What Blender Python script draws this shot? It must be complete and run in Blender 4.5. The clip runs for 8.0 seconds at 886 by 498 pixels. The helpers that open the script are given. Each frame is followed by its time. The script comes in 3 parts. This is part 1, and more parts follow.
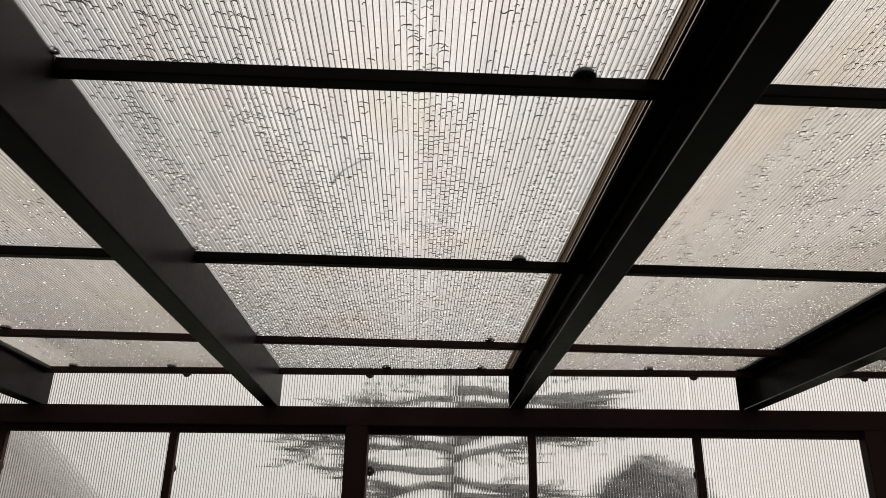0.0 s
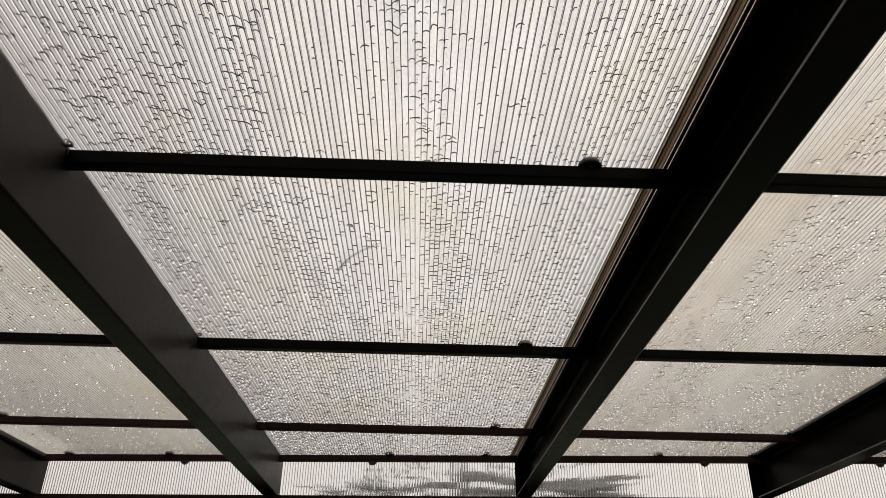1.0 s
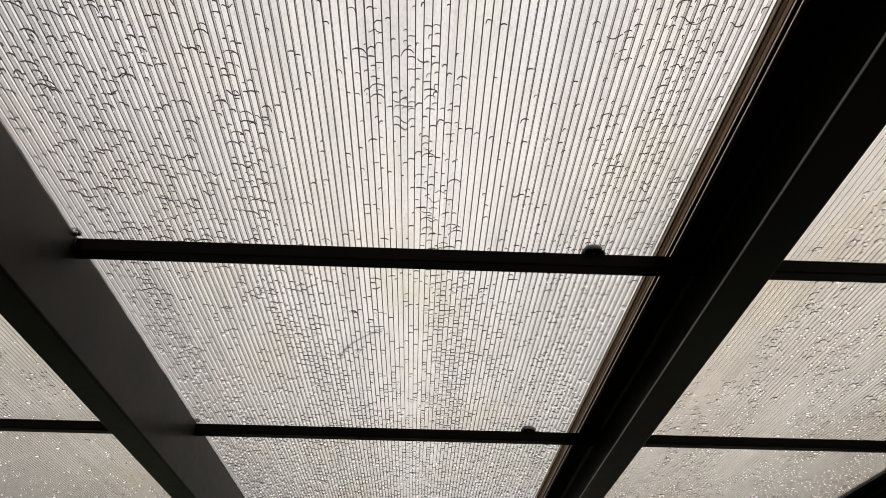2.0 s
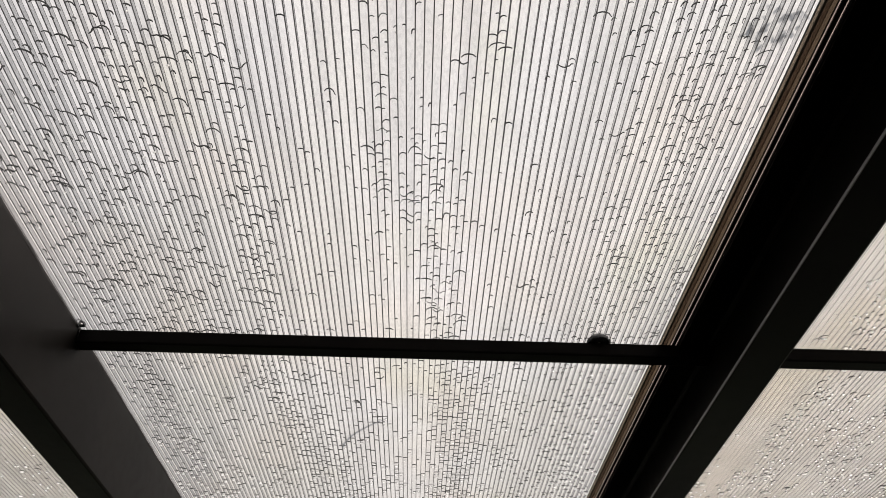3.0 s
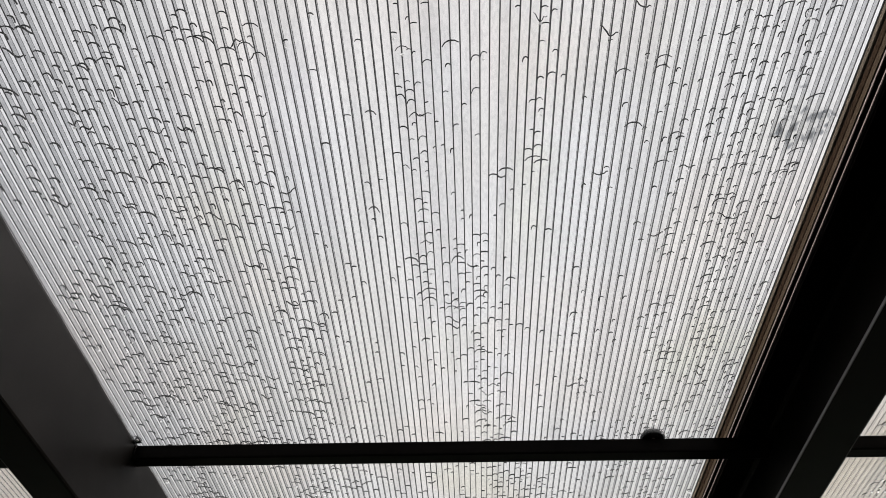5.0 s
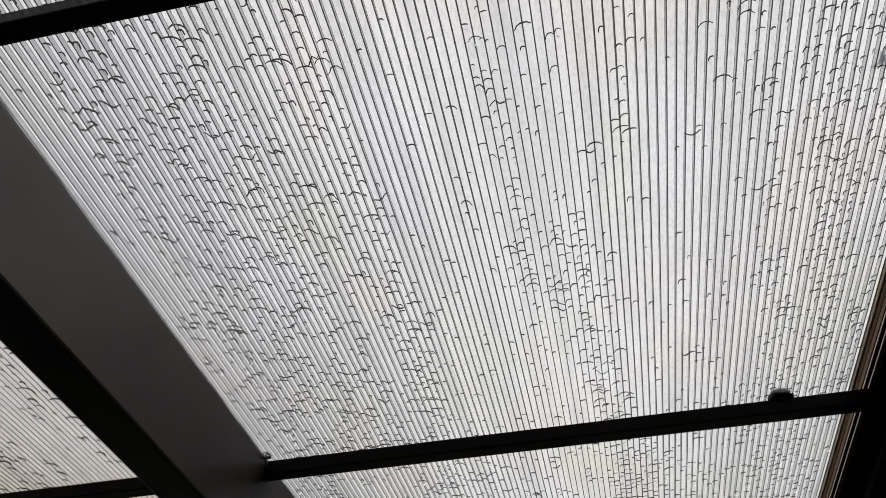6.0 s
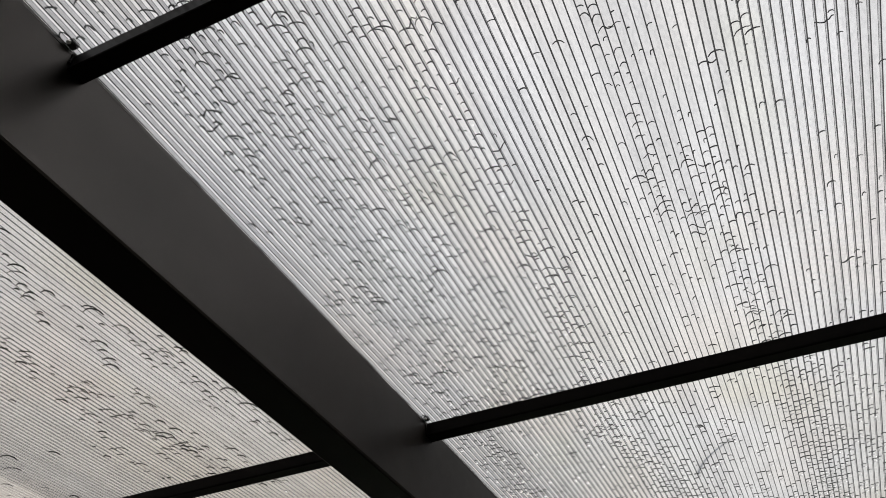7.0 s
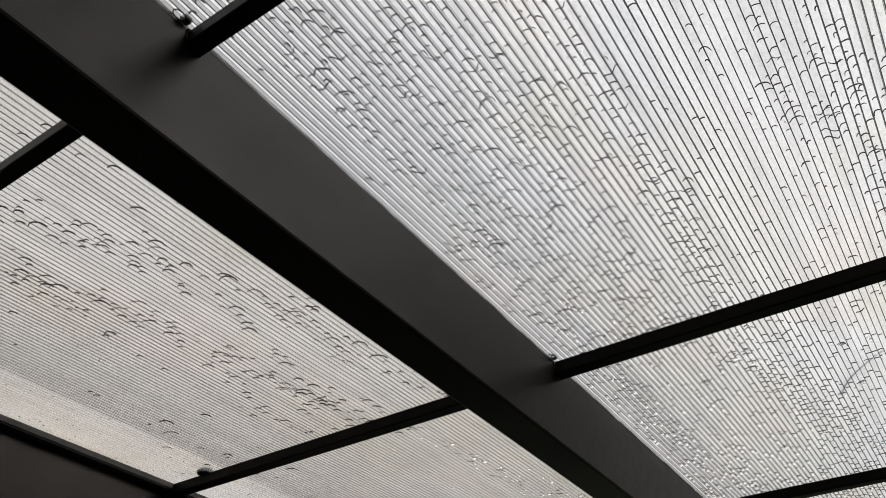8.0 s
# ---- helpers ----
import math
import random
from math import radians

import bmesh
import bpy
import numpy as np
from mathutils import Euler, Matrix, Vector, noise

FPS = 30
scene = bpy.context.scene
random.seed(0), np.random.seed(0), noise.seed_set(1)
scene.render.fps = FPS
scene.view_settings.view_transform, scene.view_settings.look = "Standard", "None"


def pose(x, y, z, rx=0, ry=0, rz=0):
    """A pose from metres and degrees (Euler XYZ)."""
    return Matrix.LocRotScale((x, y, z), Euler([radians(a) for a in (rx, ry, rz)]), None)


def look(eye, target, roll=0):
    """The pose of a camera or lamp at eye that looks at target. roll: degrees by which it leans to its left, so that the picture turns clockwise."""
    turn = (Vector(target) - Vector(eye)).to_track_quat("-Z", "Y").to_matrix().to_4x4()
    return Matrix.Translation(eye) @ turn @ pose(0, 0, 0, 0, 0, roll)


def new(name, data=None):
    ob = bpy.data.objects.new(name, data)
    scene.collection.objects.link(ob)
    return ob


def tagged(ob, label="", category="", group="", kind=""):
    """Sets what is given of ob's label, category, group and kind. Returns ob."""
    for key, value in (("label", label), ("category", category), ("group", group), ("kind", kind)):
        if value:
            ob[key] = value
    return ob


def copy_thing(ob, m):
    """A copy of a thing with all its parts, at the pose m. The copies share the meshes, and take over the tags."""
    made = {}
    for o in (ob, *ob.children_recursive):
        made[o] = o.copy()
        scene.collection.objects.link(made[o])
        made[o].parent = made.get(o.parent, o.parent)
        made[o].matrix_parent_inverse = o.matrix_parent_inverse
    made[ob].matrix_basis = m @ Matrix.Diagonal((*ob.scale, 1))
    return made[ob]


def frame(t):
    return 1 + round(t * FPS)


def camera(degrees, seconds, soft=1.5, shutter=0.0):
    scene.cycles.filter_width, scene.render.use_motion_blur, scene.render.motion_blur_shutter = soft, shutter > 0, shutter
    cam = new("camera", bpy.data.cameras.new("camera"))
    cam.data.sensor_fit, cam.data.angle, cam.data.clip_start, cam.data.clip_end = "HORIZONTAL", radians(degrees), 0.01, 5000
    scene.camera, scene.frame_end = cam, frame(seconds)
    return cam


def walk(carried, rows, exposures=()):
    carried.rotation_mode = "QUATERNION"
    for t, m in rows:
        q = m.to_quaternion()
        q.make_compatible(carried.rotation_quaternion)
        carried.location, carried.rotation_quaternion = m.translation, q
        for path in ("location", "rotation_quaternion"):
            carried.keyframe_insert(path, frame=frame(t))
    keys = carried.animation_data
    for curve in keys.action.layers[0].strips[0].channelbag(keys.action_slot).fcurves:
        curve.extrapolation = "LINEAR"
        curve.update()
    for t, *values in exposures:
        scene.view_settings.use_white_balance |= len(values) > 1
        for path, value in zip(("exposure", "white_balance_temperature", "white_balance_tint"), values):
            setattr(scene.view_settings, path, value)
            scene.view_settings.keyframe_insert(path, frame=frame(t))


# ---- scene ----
# Underside of the roof sheets lies at height ROOF; rows: seconds, place relative to it, yaw, pitch, roll.
ROOF = 2.45
cam = camera(60.80, 8.0, 0.45)
ROWS = [
    (0.0, 0.6092, -0.0037, -0.7405, -1.62, 21.99, 1.10),
    (0.5, 0.6039, -0.0040, -0.7322, -1.57, 24.78, 0.98),
    (1.0, 0.5976, -0.0051, -0.7235, -1.41, 27.96, 0.97),
    (1.5, 0.5914, -0.0120, -0.7160, -1.52, 30.89, 0.93),
    (3.0, 0.5729, -0.0301, -0.6970, -1.63, 39.74, 0.56),
    (3.5, 0.5753, -0.0436, -0.6911, -1.23, 42.59, 0.64),
    (4.0, 0.5730, -0.0510, -0.6906, -0.60, 44.42, 0.67),
    (5.5, 0.5573, -0.0674, -0.6863, 6.13, 46.25, 0.03),
    (6.0, 0.5489, -0.0654, -0.6857, 11.64, 45.35, -0.72),
    (6.5, 0.5470, -0.0613, -0.6880, 17.87, 44.18, -1.05),
    (7.0, 0.5320, -0.0598, -0.6901, 24.11, 42.41, -0.88),
    (7.5, 0.5194, -0.0574, -0.6945, 29.49, 40.67, -0.28),
    (8.0, 0.5018, -0.0629, -0.7012, 33.94, 38.88, -0.14),
]
EXPOSURES = [(0.0, 0.04, 6850, 12), (1.5, 0.04, 6900, 12), (3.5, 0.01, 6680, 12.5), (5.5, -0.07, 6360, 10), (6.5, -0.07, 6420, 10), (8.0, 0.05, 6430, 10)]
walk(cam, [(t, pose(x, y, ROOF + z, 90 + pitch, 0, yaw) @ pose(0, 0, 0, 0, 0, roll)) for t, x, y, z, yaw, pitch, roll in ROWS], EXPOSURES)

# ---- world and sun: overcast, brighter to the right ----
world = bpy.data.worlds.new("overcast_sky")
scene.world = world
world.use_nodes = True
wn, wl = world.node_tree.nodes, world.node_tree.links
wn.clear()
SUN_EL, SUN_AZ = 36.0, 68.0
sky = wn.new("ShaderNodeTexSky")
sky.sky_type = 'NISHITA'
sky.sun_disc = False
sky.sun_elevation, sky.sun_rotation = radians(SUN_EL), radians(SUN_AZ)
sky.dust_density = 4.0
grey_sky = wn.new("ShaderNodeHueSaturation")
grey_sky.inputs["Saturation"].default_value = 0.25
wl.new(sky.outputs[0], grey_sky.inputs["Color"])
bg_sky = wn.new("ShaderNodeBackground")
bg_sky.inputs[1].default_value = 0.02
wl.new(grey_sky.outputs[0], bg_sky.inputs[0])
coord = wn.new("ShaderNodeTexCoord")
clouds = wn.new("ShaderNodeTexNoise")
clouds.inputs["Scale"].default_value = 2.2
clouds.inputs["Detail"].default_value = 4.0
wl.new(coord.outputs["Generated"], clouds.inputs["Vector"])
cloud_ramp = wn.new("ShaderNodeValToRGB")
cloud_ramp.color_ramp.elements[0].position, cloud_ramp.color_ramp.elements[0].color = 0.3, (0.85, 0.865, 0.89, 1)
cloud_ramp.color_ramp.elements[1].position, cloud_ramp.color_ramp.elements[1].color = 0.7, (1.0, 0.98, 0.96, 1)
wl.new(clouds.outputs["Fac"], cloud_ramp.inputs[0])
height = wn.new("ShaderNodeSeparateXYZ")
wl.new(coord.outputs["Generated"], height.inputs[0])
tint_ramp = wn.new("ShaderNodeValToRGB")
tint_ramp.color_ramp.elements[0].position, tint_ramp.color_ramp.elements[0].color = 0.35, (1.0, 0.98, 0.945, 1)
tint_ramp.color_ramp.elements[1].position, tint_ramp.color_ramp.elements[1].color = 0.85, (0.965, 0.985, 1.03, 1)
wl.new(height.outputs["Z"], tint_ramp.inputs[0])
tinted = wn.new("ShaderNodeMixRGB")
tinted.blend_type = 'MULTIPLY'
tinted.inputs[0].default_value = 1.0
wl.new(cloud_ramp.outputs[0], tinted.inputs[1])
wl.new(tint_ramp.outputs[0], tinted.inputs[2])
bg_cloud = wn.new("ShaderNodeBackground")
wl.new(tinted.outputs[0], bg_cloud.inputs[0])
side = wn.new("ShaderNodeMapRange")
side.inputs["From Min"].default_value, side.inputs["From Max"].default_value = -1.0, 1.0
side.inputs["To Min"].default_value, side.inputs["To Max"].default_value = 0.83, 0.86
toward = wn.new("ShaderNodeVectorMath")
toward.operation = 'DOT_PRODUCT'
toward.inputs[1].default_value = (math.sin(radians(SUN_AZ)), math.cos(radians(SUN_AZ)), 0.0)
wl.new(coord.outputs["Generated"], toward.inputs[0])
wl.new(toward.outputs["Value"], side.inputs["Value"])
wl.new(side.outputs[0], bg_cloud.inputs[1])
add = wn.new("ShaderNodeAddShader")
wout = wn.new("ShaderNodeOutputWorld")
wl.new(bg_sky.outputs[0], add.inputs[0])
wl.new(bg_cloud.outputs[0], add.inputs[1])
wl.new(add.outputs[0], wout.inputs[0])

sun_data = bpy.data.lights.new("sun", 'SUN')
sun_data.energy, sun_data.angle, sun_data.color = 4.6, radians(35), (1.0, 0.97, 0.94)
sun = new("sun", sun_data)
sun.matrix_world = look((5 * math.sin(radians(SUN_AZ)), 5 * math.cos(radians(SUN_AZ)), 5 * math.tan(radians(SUN_EL))), (0, 0, 0))


# ---- materials ----
def material(name):
    m = bpy.data.materials.new(name)
    m.use_nodes = True
    m.node_tree.nodes.clear()
    return m, m.node_tree.nodes, m.node_tree.links


def noise_node(n, l, scale, detail=4.0, stretch=(1, 1, 1), shift=(0, 0, 0)):
    c = n.new("ShaderNodeTexCoord")
    mp = n.new("ShaderNodeMapping")
    mp.inputs["Scale"].default_value = stretch
    mp.inputs["Location"].default_value = shift
    t = n.new("ShaderNodeTexNoise")
    t.inputs["Scale"].default_value = scale
    t.inputs["Detail"].default_value = detail
    l.new(c.outputs["Object"], mp.inputs["Vector"])
    l.new(mp.outputs[0], t.inputs["Vector"])
    return t


def ramp(n, l, src, a, b, lo=0.3, hi=0.7):
    r = n.new("ShaderNodeValToRGB")
    r.color_ramp.elements[0].position, r.color_ramp.elements[0].color = lo, (*a, 1)
    r.color_ramp.elements[1].position, r.color_ramp.elements[1].color = hi, (*b, 1)
    l.new(src, r.inputs[0])
    return r


def solid(name, a, b, rough=0.6, scale=8.0, metal=0.0, bump=0.15, grain=90.0, stretch=(1, 1, 1), spec=0.5, sheen=(1, 1, 1)):
    """An opaque surface: two tones over a large pattern, fine grain in the relief and the gloss."""
    m, n, l = material(name)
    p = n.new("ShaderNodeBsdfPrincipled")
    o = n.new("ShaderNodeOutputMaterial")
    big = noise_node(n, l, scale, 5.0, stretch)
    c = ramp(n, l, big.outputs["Fac"], a, b)
    l.new(c.outputs[0], p.inputs["Base Color"])
    fine = noise_node(n, l, grain, 6.0, stretch)
    rr = n.new("ShaderNodeMapRange")
    rr.inputs["To Min"].default_value, rr.inputs["To Max"].default_value = rough - 0.08, rough + 0.1
    l.new(fine.outputs["Fac"], rr.inputs["Value"])
    l.new(rr.outputs[0], p.inputs["Roughness"])
    p.inputs["Metallic"].default_value = metal
    p.inputs["Specular IOR Level"].default_value = spec
    p.inputs["Specular Tint"].default_value = (*sheen, 1)
    b1 = n.new("ShaderNodeBump")
    b1.inputs["Strength"].default_value, b1.inputs["Distance"].default_value = bump, 0.002
    l.new(fine.outputs["Fac"], b1.inputs["Height"])
    l.new(b1.outputs[0], p.inputs["Normal"])
    l.new(p.outputs[0], o.inputs[0])
    return m


def sheet_skin(name, clear, tint, stain, see, rough, ior, wave=0.0, scale=3.0, rib=11.5):
    """Weathered polycarbonate skin: part scattering, part seen through with a blur; waves across it smear what lies behind."""
    m, n, l = material(name)
    o = n.new("ShaderNodeOutputMaterial")
    big = noise_node(n, l, scale, 3.0, (1, 0.6, 1))
    c = ramp(n, l, big.outputs["Fac"], stain, tint, 0.32, 0.62)
    fine = noise_node(n, l, 45.0, 5.0, (1, 0.35, 1))
    f = ramp(n, l, fine.outputs["Fac"], (0.93, 0.93, 0.93), (1, 1, 1), 0.3, 0.55)
    mul = n.new("ShaderNodeMixRGB")
    mul.blend_type = 'MULTIPLY'
    mul.inputs[0].default_value = 1.0
    l.new(c.outputs[0], mul.inputs[1])
    l.new(f.outputs[0], mul.inputs[2])
    streaks = noise_node(n, l, 55.0, 2.0, (1, 0.012, 1))
    grit = noise_node(n, l, 320.0, 3.0, (1, 0.4, 1))
    film = noise_node(n, l, 2.9, 2.0, (1, 0.8, 1), (-0.36, -0.15, 0))
    algae = noise_node(n, l, 4.3, 2.0, (1, 0.7, 1))
    for src, low, high, lo, hi in () if wave else ((streaks, (0.90, 0.90, 0.905), (1, 1, 1), 0.36, 0.56), (grit, (0.88, 0.88, 0.885), (1, 1, 1), 0.36, 0.56),
                                   (film, (1.0, 0.965, 0.94), (0.985, 0.99, 1.0), 0.36, 0.5), (algae, (0.965, 0.97, 0.90), (1, 1, 1), 0.28, 0.42)):
        f2 = ramp(n, l, src.outputs["Fac"], low, high, lo, hi)
        m2 = n.new("ShaderNodeMixRGB")
        m2.blend_type = 'MULTIPLY'
        m2.inputs[0].default_value = 1.0
        l.new(mul.outputs[0], m2.inputs[1])
        l.new(f2.outputs[0], m2.inputs[2])
        mul = m2
    tl = n.new("ShaderNodeBsdfTranslucent")
    l.new(mul.outputs[0], tl.inputs[0])
    rf = n.new("ShaderNodeBsdfRefraction")
    rf.inputs["Roughness"].default_value, rf.inputs["IOR"].default_value = rough, ior
    l.new(mul.outputs[0], rf.inputs["Color"])
    if wave:
        co = n.new("ShaderNodeTexCoord")
        w = n.new("ShaderNodeTexWave")
        w.bands_direction = 'X'
        w.inputs["Scale"].default_value = 1000.0 / rib / 3.1831
        l.new(co.outputs["Object"], w.inputs["Vector"])
        bp = n.new("ShaderNodeBump")
        bp.inputs["Strength"].default_value, bp.inputs["Distance"].default_value = wave, 0.004
        l.new(w.outputs["Fac"], bp.inputs["Height"])
        l.new(bp.outputs[0], rf.inputs["Normal"])
    tr = n.new("ShaderNodeBsdfTransparent")
    tr.inputs[0].default_value = (*clear, 1)
    m1 = n.new("ShaderNodeMixShader")
    m1.inputs[0].default_value = see
    l.new(tl.outputs[0], m1.inputs[1])
    l.new(rf.outputs[0], m1.inputs[2])
    m2 = n.new("ShaderNodeMixShader")
    m2.inputs[0].default_value = 0.08
    l.new(m1.outputs[0], m2.inputs[1])
    l.new(tr.outputs[0], m2.inputs[2])
    if not wave:
        fr = n.new("ShaderNodeFresnel")
        fr.inputs["IOR"].default_value = 1.4
        gl = n.new("ShaderNodeBsdfGlossy")
        gl.inputs["Roughness"].default_value = 0.2
        m3 = n.new("ShaderNodeMixShader")
        l.new(fr.outputs[0], m3.inputs[0])
        l.new(m2.outputs[0], m3.inputs[1])
        l.new(gl.outputs[0], m3.inputs[2])
        m2 = m3
    l.new(m2.outputs[0], o.inputs[0])
    return m


def clear_film(name, colour, haze, haze_colour, gloss=0.04, rough=0.15):
    """Clear plastic: light passes with a tint, a little of it scatters and a little is mirrored."""
    m, n, l = material(name)
    o = n.new("ShaderNodeOutputMaterial")
    t = n.new("ShaderNodeBsdfTransparent")
    fine = noise_node(n, l, 30.0, 4.0, (1, 0.15, 1))
    dark = tuple(x * 0.93 for x in colour)
    c = ramp(n, l, fine.outputs["Fac"], dark, colour, 0.35, 0.6)
    l.new(c.outputs[0], t.inputs[0])
    s = n.new("ShaderNodeBsdfTranslucent")
    s.inputs[0].default_value = (*haze_colour, 1)
    g = n.new("ShaderNodeBsdfGlossy")
    g.inputs["Roughness"].default_value = rough
    a = n.new("ShaderNodeMixShader")
    a.inputs[0].default_value = haze
    l.new(t.outputs[0], a.inputs[1])
    l.new(s.outputs[0], a.inputs[2])
    b = n.new("ShaderNodeMixShader")
    if gloss < 0:
        fr = n.new("ShaderNodeFresnel")
        fr.inputs["IOR"].default_value = 1.5
        l.new(fr.outputs[0], b.inputs[0])
    else:
        b.inputs[0].default_value = gloss
    l.new(a.outputs[0], b.inputs[1])
    l.new(g.outputs[0], b.inputs[2])
    l.new(b.outputs[0], o.inputs[0])
    return m


STEEL = solid("dark_painted_steel", (0.0020, 0.0017, 0.0015), (0.0056, 0.0048, 0.0042), rough=0.32, scale=5.0, bump=0.01, grain=38.0, spec=0.036, sheen=(1.0, 0.93, 0.88))
STEEL_BROWN = solid("dark_brown_painted_steel", (0.018, 0.0095, 0.0085), (0.027, 0.015, 0.0135), rough=0.5, scale=4.0, bump=0.06, grain=160.0, spec=0.04)
RUBBER = solid("black_rubber", (0.012, 0.012, 0.012), (0.02, 0.02, 0.02), rough=0.7, scale=40.0)
RUBBER_BROWN = solid("dark_brown_rubber_seal", (0.0042, 0.0035, 0.003), (0.008, 0.0068, 0.0056), rough=0.6, scale=20.0, stretch=(1, 0.2, 1), spec=0.1)
TAPE = clear_film("brown_translucent_seal", (0.22, 0.18, 0.145), 0.03, (0.25, 0.19, 0.14), 0.03, 0.3)
TAPE_PALE = clear_film("pale_brown_translucent_seal", (0.31, 0.265, 0.22), 0.03, (0.3, 0.24, 0.19), 0.03, 0.3)
TAN = clear_film("tan_translucent_trim", (0.48, 0.43, 0.37), 0.05, (0.6, 0.55, 0.5), 0.03, 0.3)
PALE = clear_film("pale_translucent_lip", (0.62, 0.55, 0.53), 0.1, (0.6, 0.55, 0.5), 0.03, 0.3)
EDGE_PALE = solid("pale_steel_edge", (0.07, 0.068, 0.066), (0.2, 0.19, 0.185), rough=0.5, scale=9.0, bump=0.05, stretch=(1, 0.6, 1))
ALU = solid("pale_aluminium", (0.55, 0.53, 0.51), (0.66, 0.64, 0.62), rough=0.35, scale=15.0, metal=0.3, bump=0.05)
UPPER = sheet_skin("weathered_upper_skin", (0.95, 0.95, 0.95), (0.935, 0.925, 0.91), (0.875, 0.845, 0.79), 0.74, 0.32, 1.12)
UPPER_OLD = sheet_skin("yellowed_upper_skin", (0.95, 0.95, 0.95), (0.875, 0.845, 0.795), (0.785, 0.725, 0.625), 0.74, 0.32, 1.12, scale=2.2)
LOWER = clear_film("clear_lower_skin", (0.985, 0.985, 0.985), 0.02, (0.9, 0.9, 0.9), -1, 0.2)
WEB = clear_film("sheet_web", (0.58, 0.585, 0.595), 0.06, (0.5, 0.5, 0.49), 0.0, 0.3)
WEB_MID = clear_film("hazy_sheet_web", (0.74, 0.735, 0.725), 0.12, (0.6, 0.59, 0.57), 0.0, 0.3)
WEB_CLEAR = clear_film("clear_sheet_web", (0.85, 0.845, 0.84), 0.15, (0.75, 0.74, 0.72), 0.0, 0.3)
# Dark colour paints in the shade lines where clear webs meet the skins.
WEB_HEAD_SHADE = clear_film("web_head_shade", (0.26, 0.265, 0.27), 0.05, (0.4, 0.4, 0.4), 0.0, 0.3)
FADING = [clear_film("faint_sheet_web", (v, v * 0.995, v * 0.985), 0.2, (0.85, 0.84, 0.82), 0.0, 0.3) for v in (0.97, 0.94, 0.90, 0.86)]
# Near-black: painted shade along the foot of each clear web.
FOOT_SHADE = solid("web_foot_shade", (0.02, 0.02, 0.02), (0.035, 0.035, 0.035), rough=0.4, scale=30.0, stretch=(1, 0.1, 1), bump=0.0)
WALL_SKIN = sheet_skin("ribbed_wall_skin", (0.95, 0.95, 0.95), (0.90, 0.90, 0.905), (0.865, 0.86, 0.85), 0.95, 0.06, 1.2, wave=0.16)
WALL_WEB = clear_film("wall_web", (0.60, 0.60, 0.60), 0.12, (0.7, 0.7, 0.7), 0.0, 0.3)
# Near-black rims paint in the dark refraction at the edges of clear drops.
RIM_SHADE = solid("drop_rim_shade", (0.006, 0.006, 0.006), (0.014, 0.014, 0.014), rough=0.3, scale=50.0, bump=0.0, spec=0.1)
# White translucent colour that paints the bright glints of water drops.
def water(name):
    m, n, l = material(name)
    g = n.new("ShaderNodeBsdfTranslucent")
    g.inputs[0].default_value = (0.95, 0.95, 0.95, 1)
    h = n.new("ShaderNodeBsdfGlossy")
    h.inputs["Roughness"].default_value = 0.05
    x = n.new("ShaderNodeMixShader")
    x.inputs[0].default_value = 0.05
    o = n.new("ShaderNodeOutputMaterial")
    l.new(g.outputs[0], x.inputs[1])
    l.new(h.outputs[0], x.inputs[2])
    l.new(x.outputs[0], o.inputs[0])
    return m


DROP_GLINT = water("white_drop_glint")
# Darkened film: the same painted drop rims for the outer sheets.
THIN_RIM_SHADE = clear_film("thin_drop_rim_shade", (0.26, 0.26, 0.255), 0.1, (0.3, 0.3, 0.3), 0.02, 0.1)
BARK = solid("grey_brown_bark", (0.06, 0.055, 0.052), (0.12, 0.108, 0.10), rough=0.9, scale=6.0, bump=0.6, grain=25.0)
LEAF = solid("dark_green_leaf", (0.03, 0.045, 0.022), (0.06, 0.075, 0.04), rough=0.6, scale=3.0)
SHRUB_LEAF = solid("purple_grey_leaf", (0.08, 0.064, 0.07), (0.12, 0.10, 0.105), rough=0.6, scale=3.0)
BRICK_DARK = solid("dark_rendered_wall", (0.05, 0.045, 0.04), (0.09, 0.08, 0.07), rough=0.9, scale=1.5, bump=0.4)
PLASTER = solid("grey_plaster", (0.13, 0.125, 0.12), (0.19, 0.185, 0.175), rough=0.9, scale=1.5, bump=0.4)
ROOF_TILE = solid("grey_roof_tile", (0.11, 0.105, 0.10), (0.16, 0.152, 0.145), rough=0.85, scale=2.0, bump=0.4)
CONCRETE = solid("concrete_floor", (0.035, 0.033, 0.031), (0.06, 0.057, 0.053), rough=0.8, scale=2.0, bump=0.3)
GRASS = solid("grass_ground", (0.04, 0.06, 0.025), (0.08, 0.1, 0.045), rough=0.95, scale=0.8, bump=0.5, grain=12.0)
DEAD_LEAF = clear_film("rotting_leaf", (0.31, 0.34, 0.38), 0.25, (0.45, 0.46, 0.49), 0.0, 0.3)
GLASS = solid("dark_window_pane", (0.03, 0.035, 0.04), (0.05, 0.055, 0.06), rough=0.08, scale=1.0, bump=0.0)


# ---- builders ----
def mesh_from(name, bm, mat):
    me = bpy.data.meshes.new(name)
    bm.normal_update()
    bm.to_mesh(me)
    bm.free()
    me.materials.append(mat)
    return me


def thing(name, bm, mat, label, category, group="", kind="", at=None):
    ob = new(name, mesh_from(name, bm, mat))
    if at is not None:
        ob.matrix_world = at
    return tagged(ob, label, category, group, kind)


def part(name, bm, mat, parent, label=""):
    ob = new(name, mesh_from(name, bm, mat))
    ob.parent = parent
    if label:
        tagged(ob, label)
    return ob


def holder(name, at, label, category, group="", kind=""):
    ob = new(name)
    ob.empty_display_size = 0.1
    ob.matrix_world = at
    return tagged(ob, label, category, group, kind)


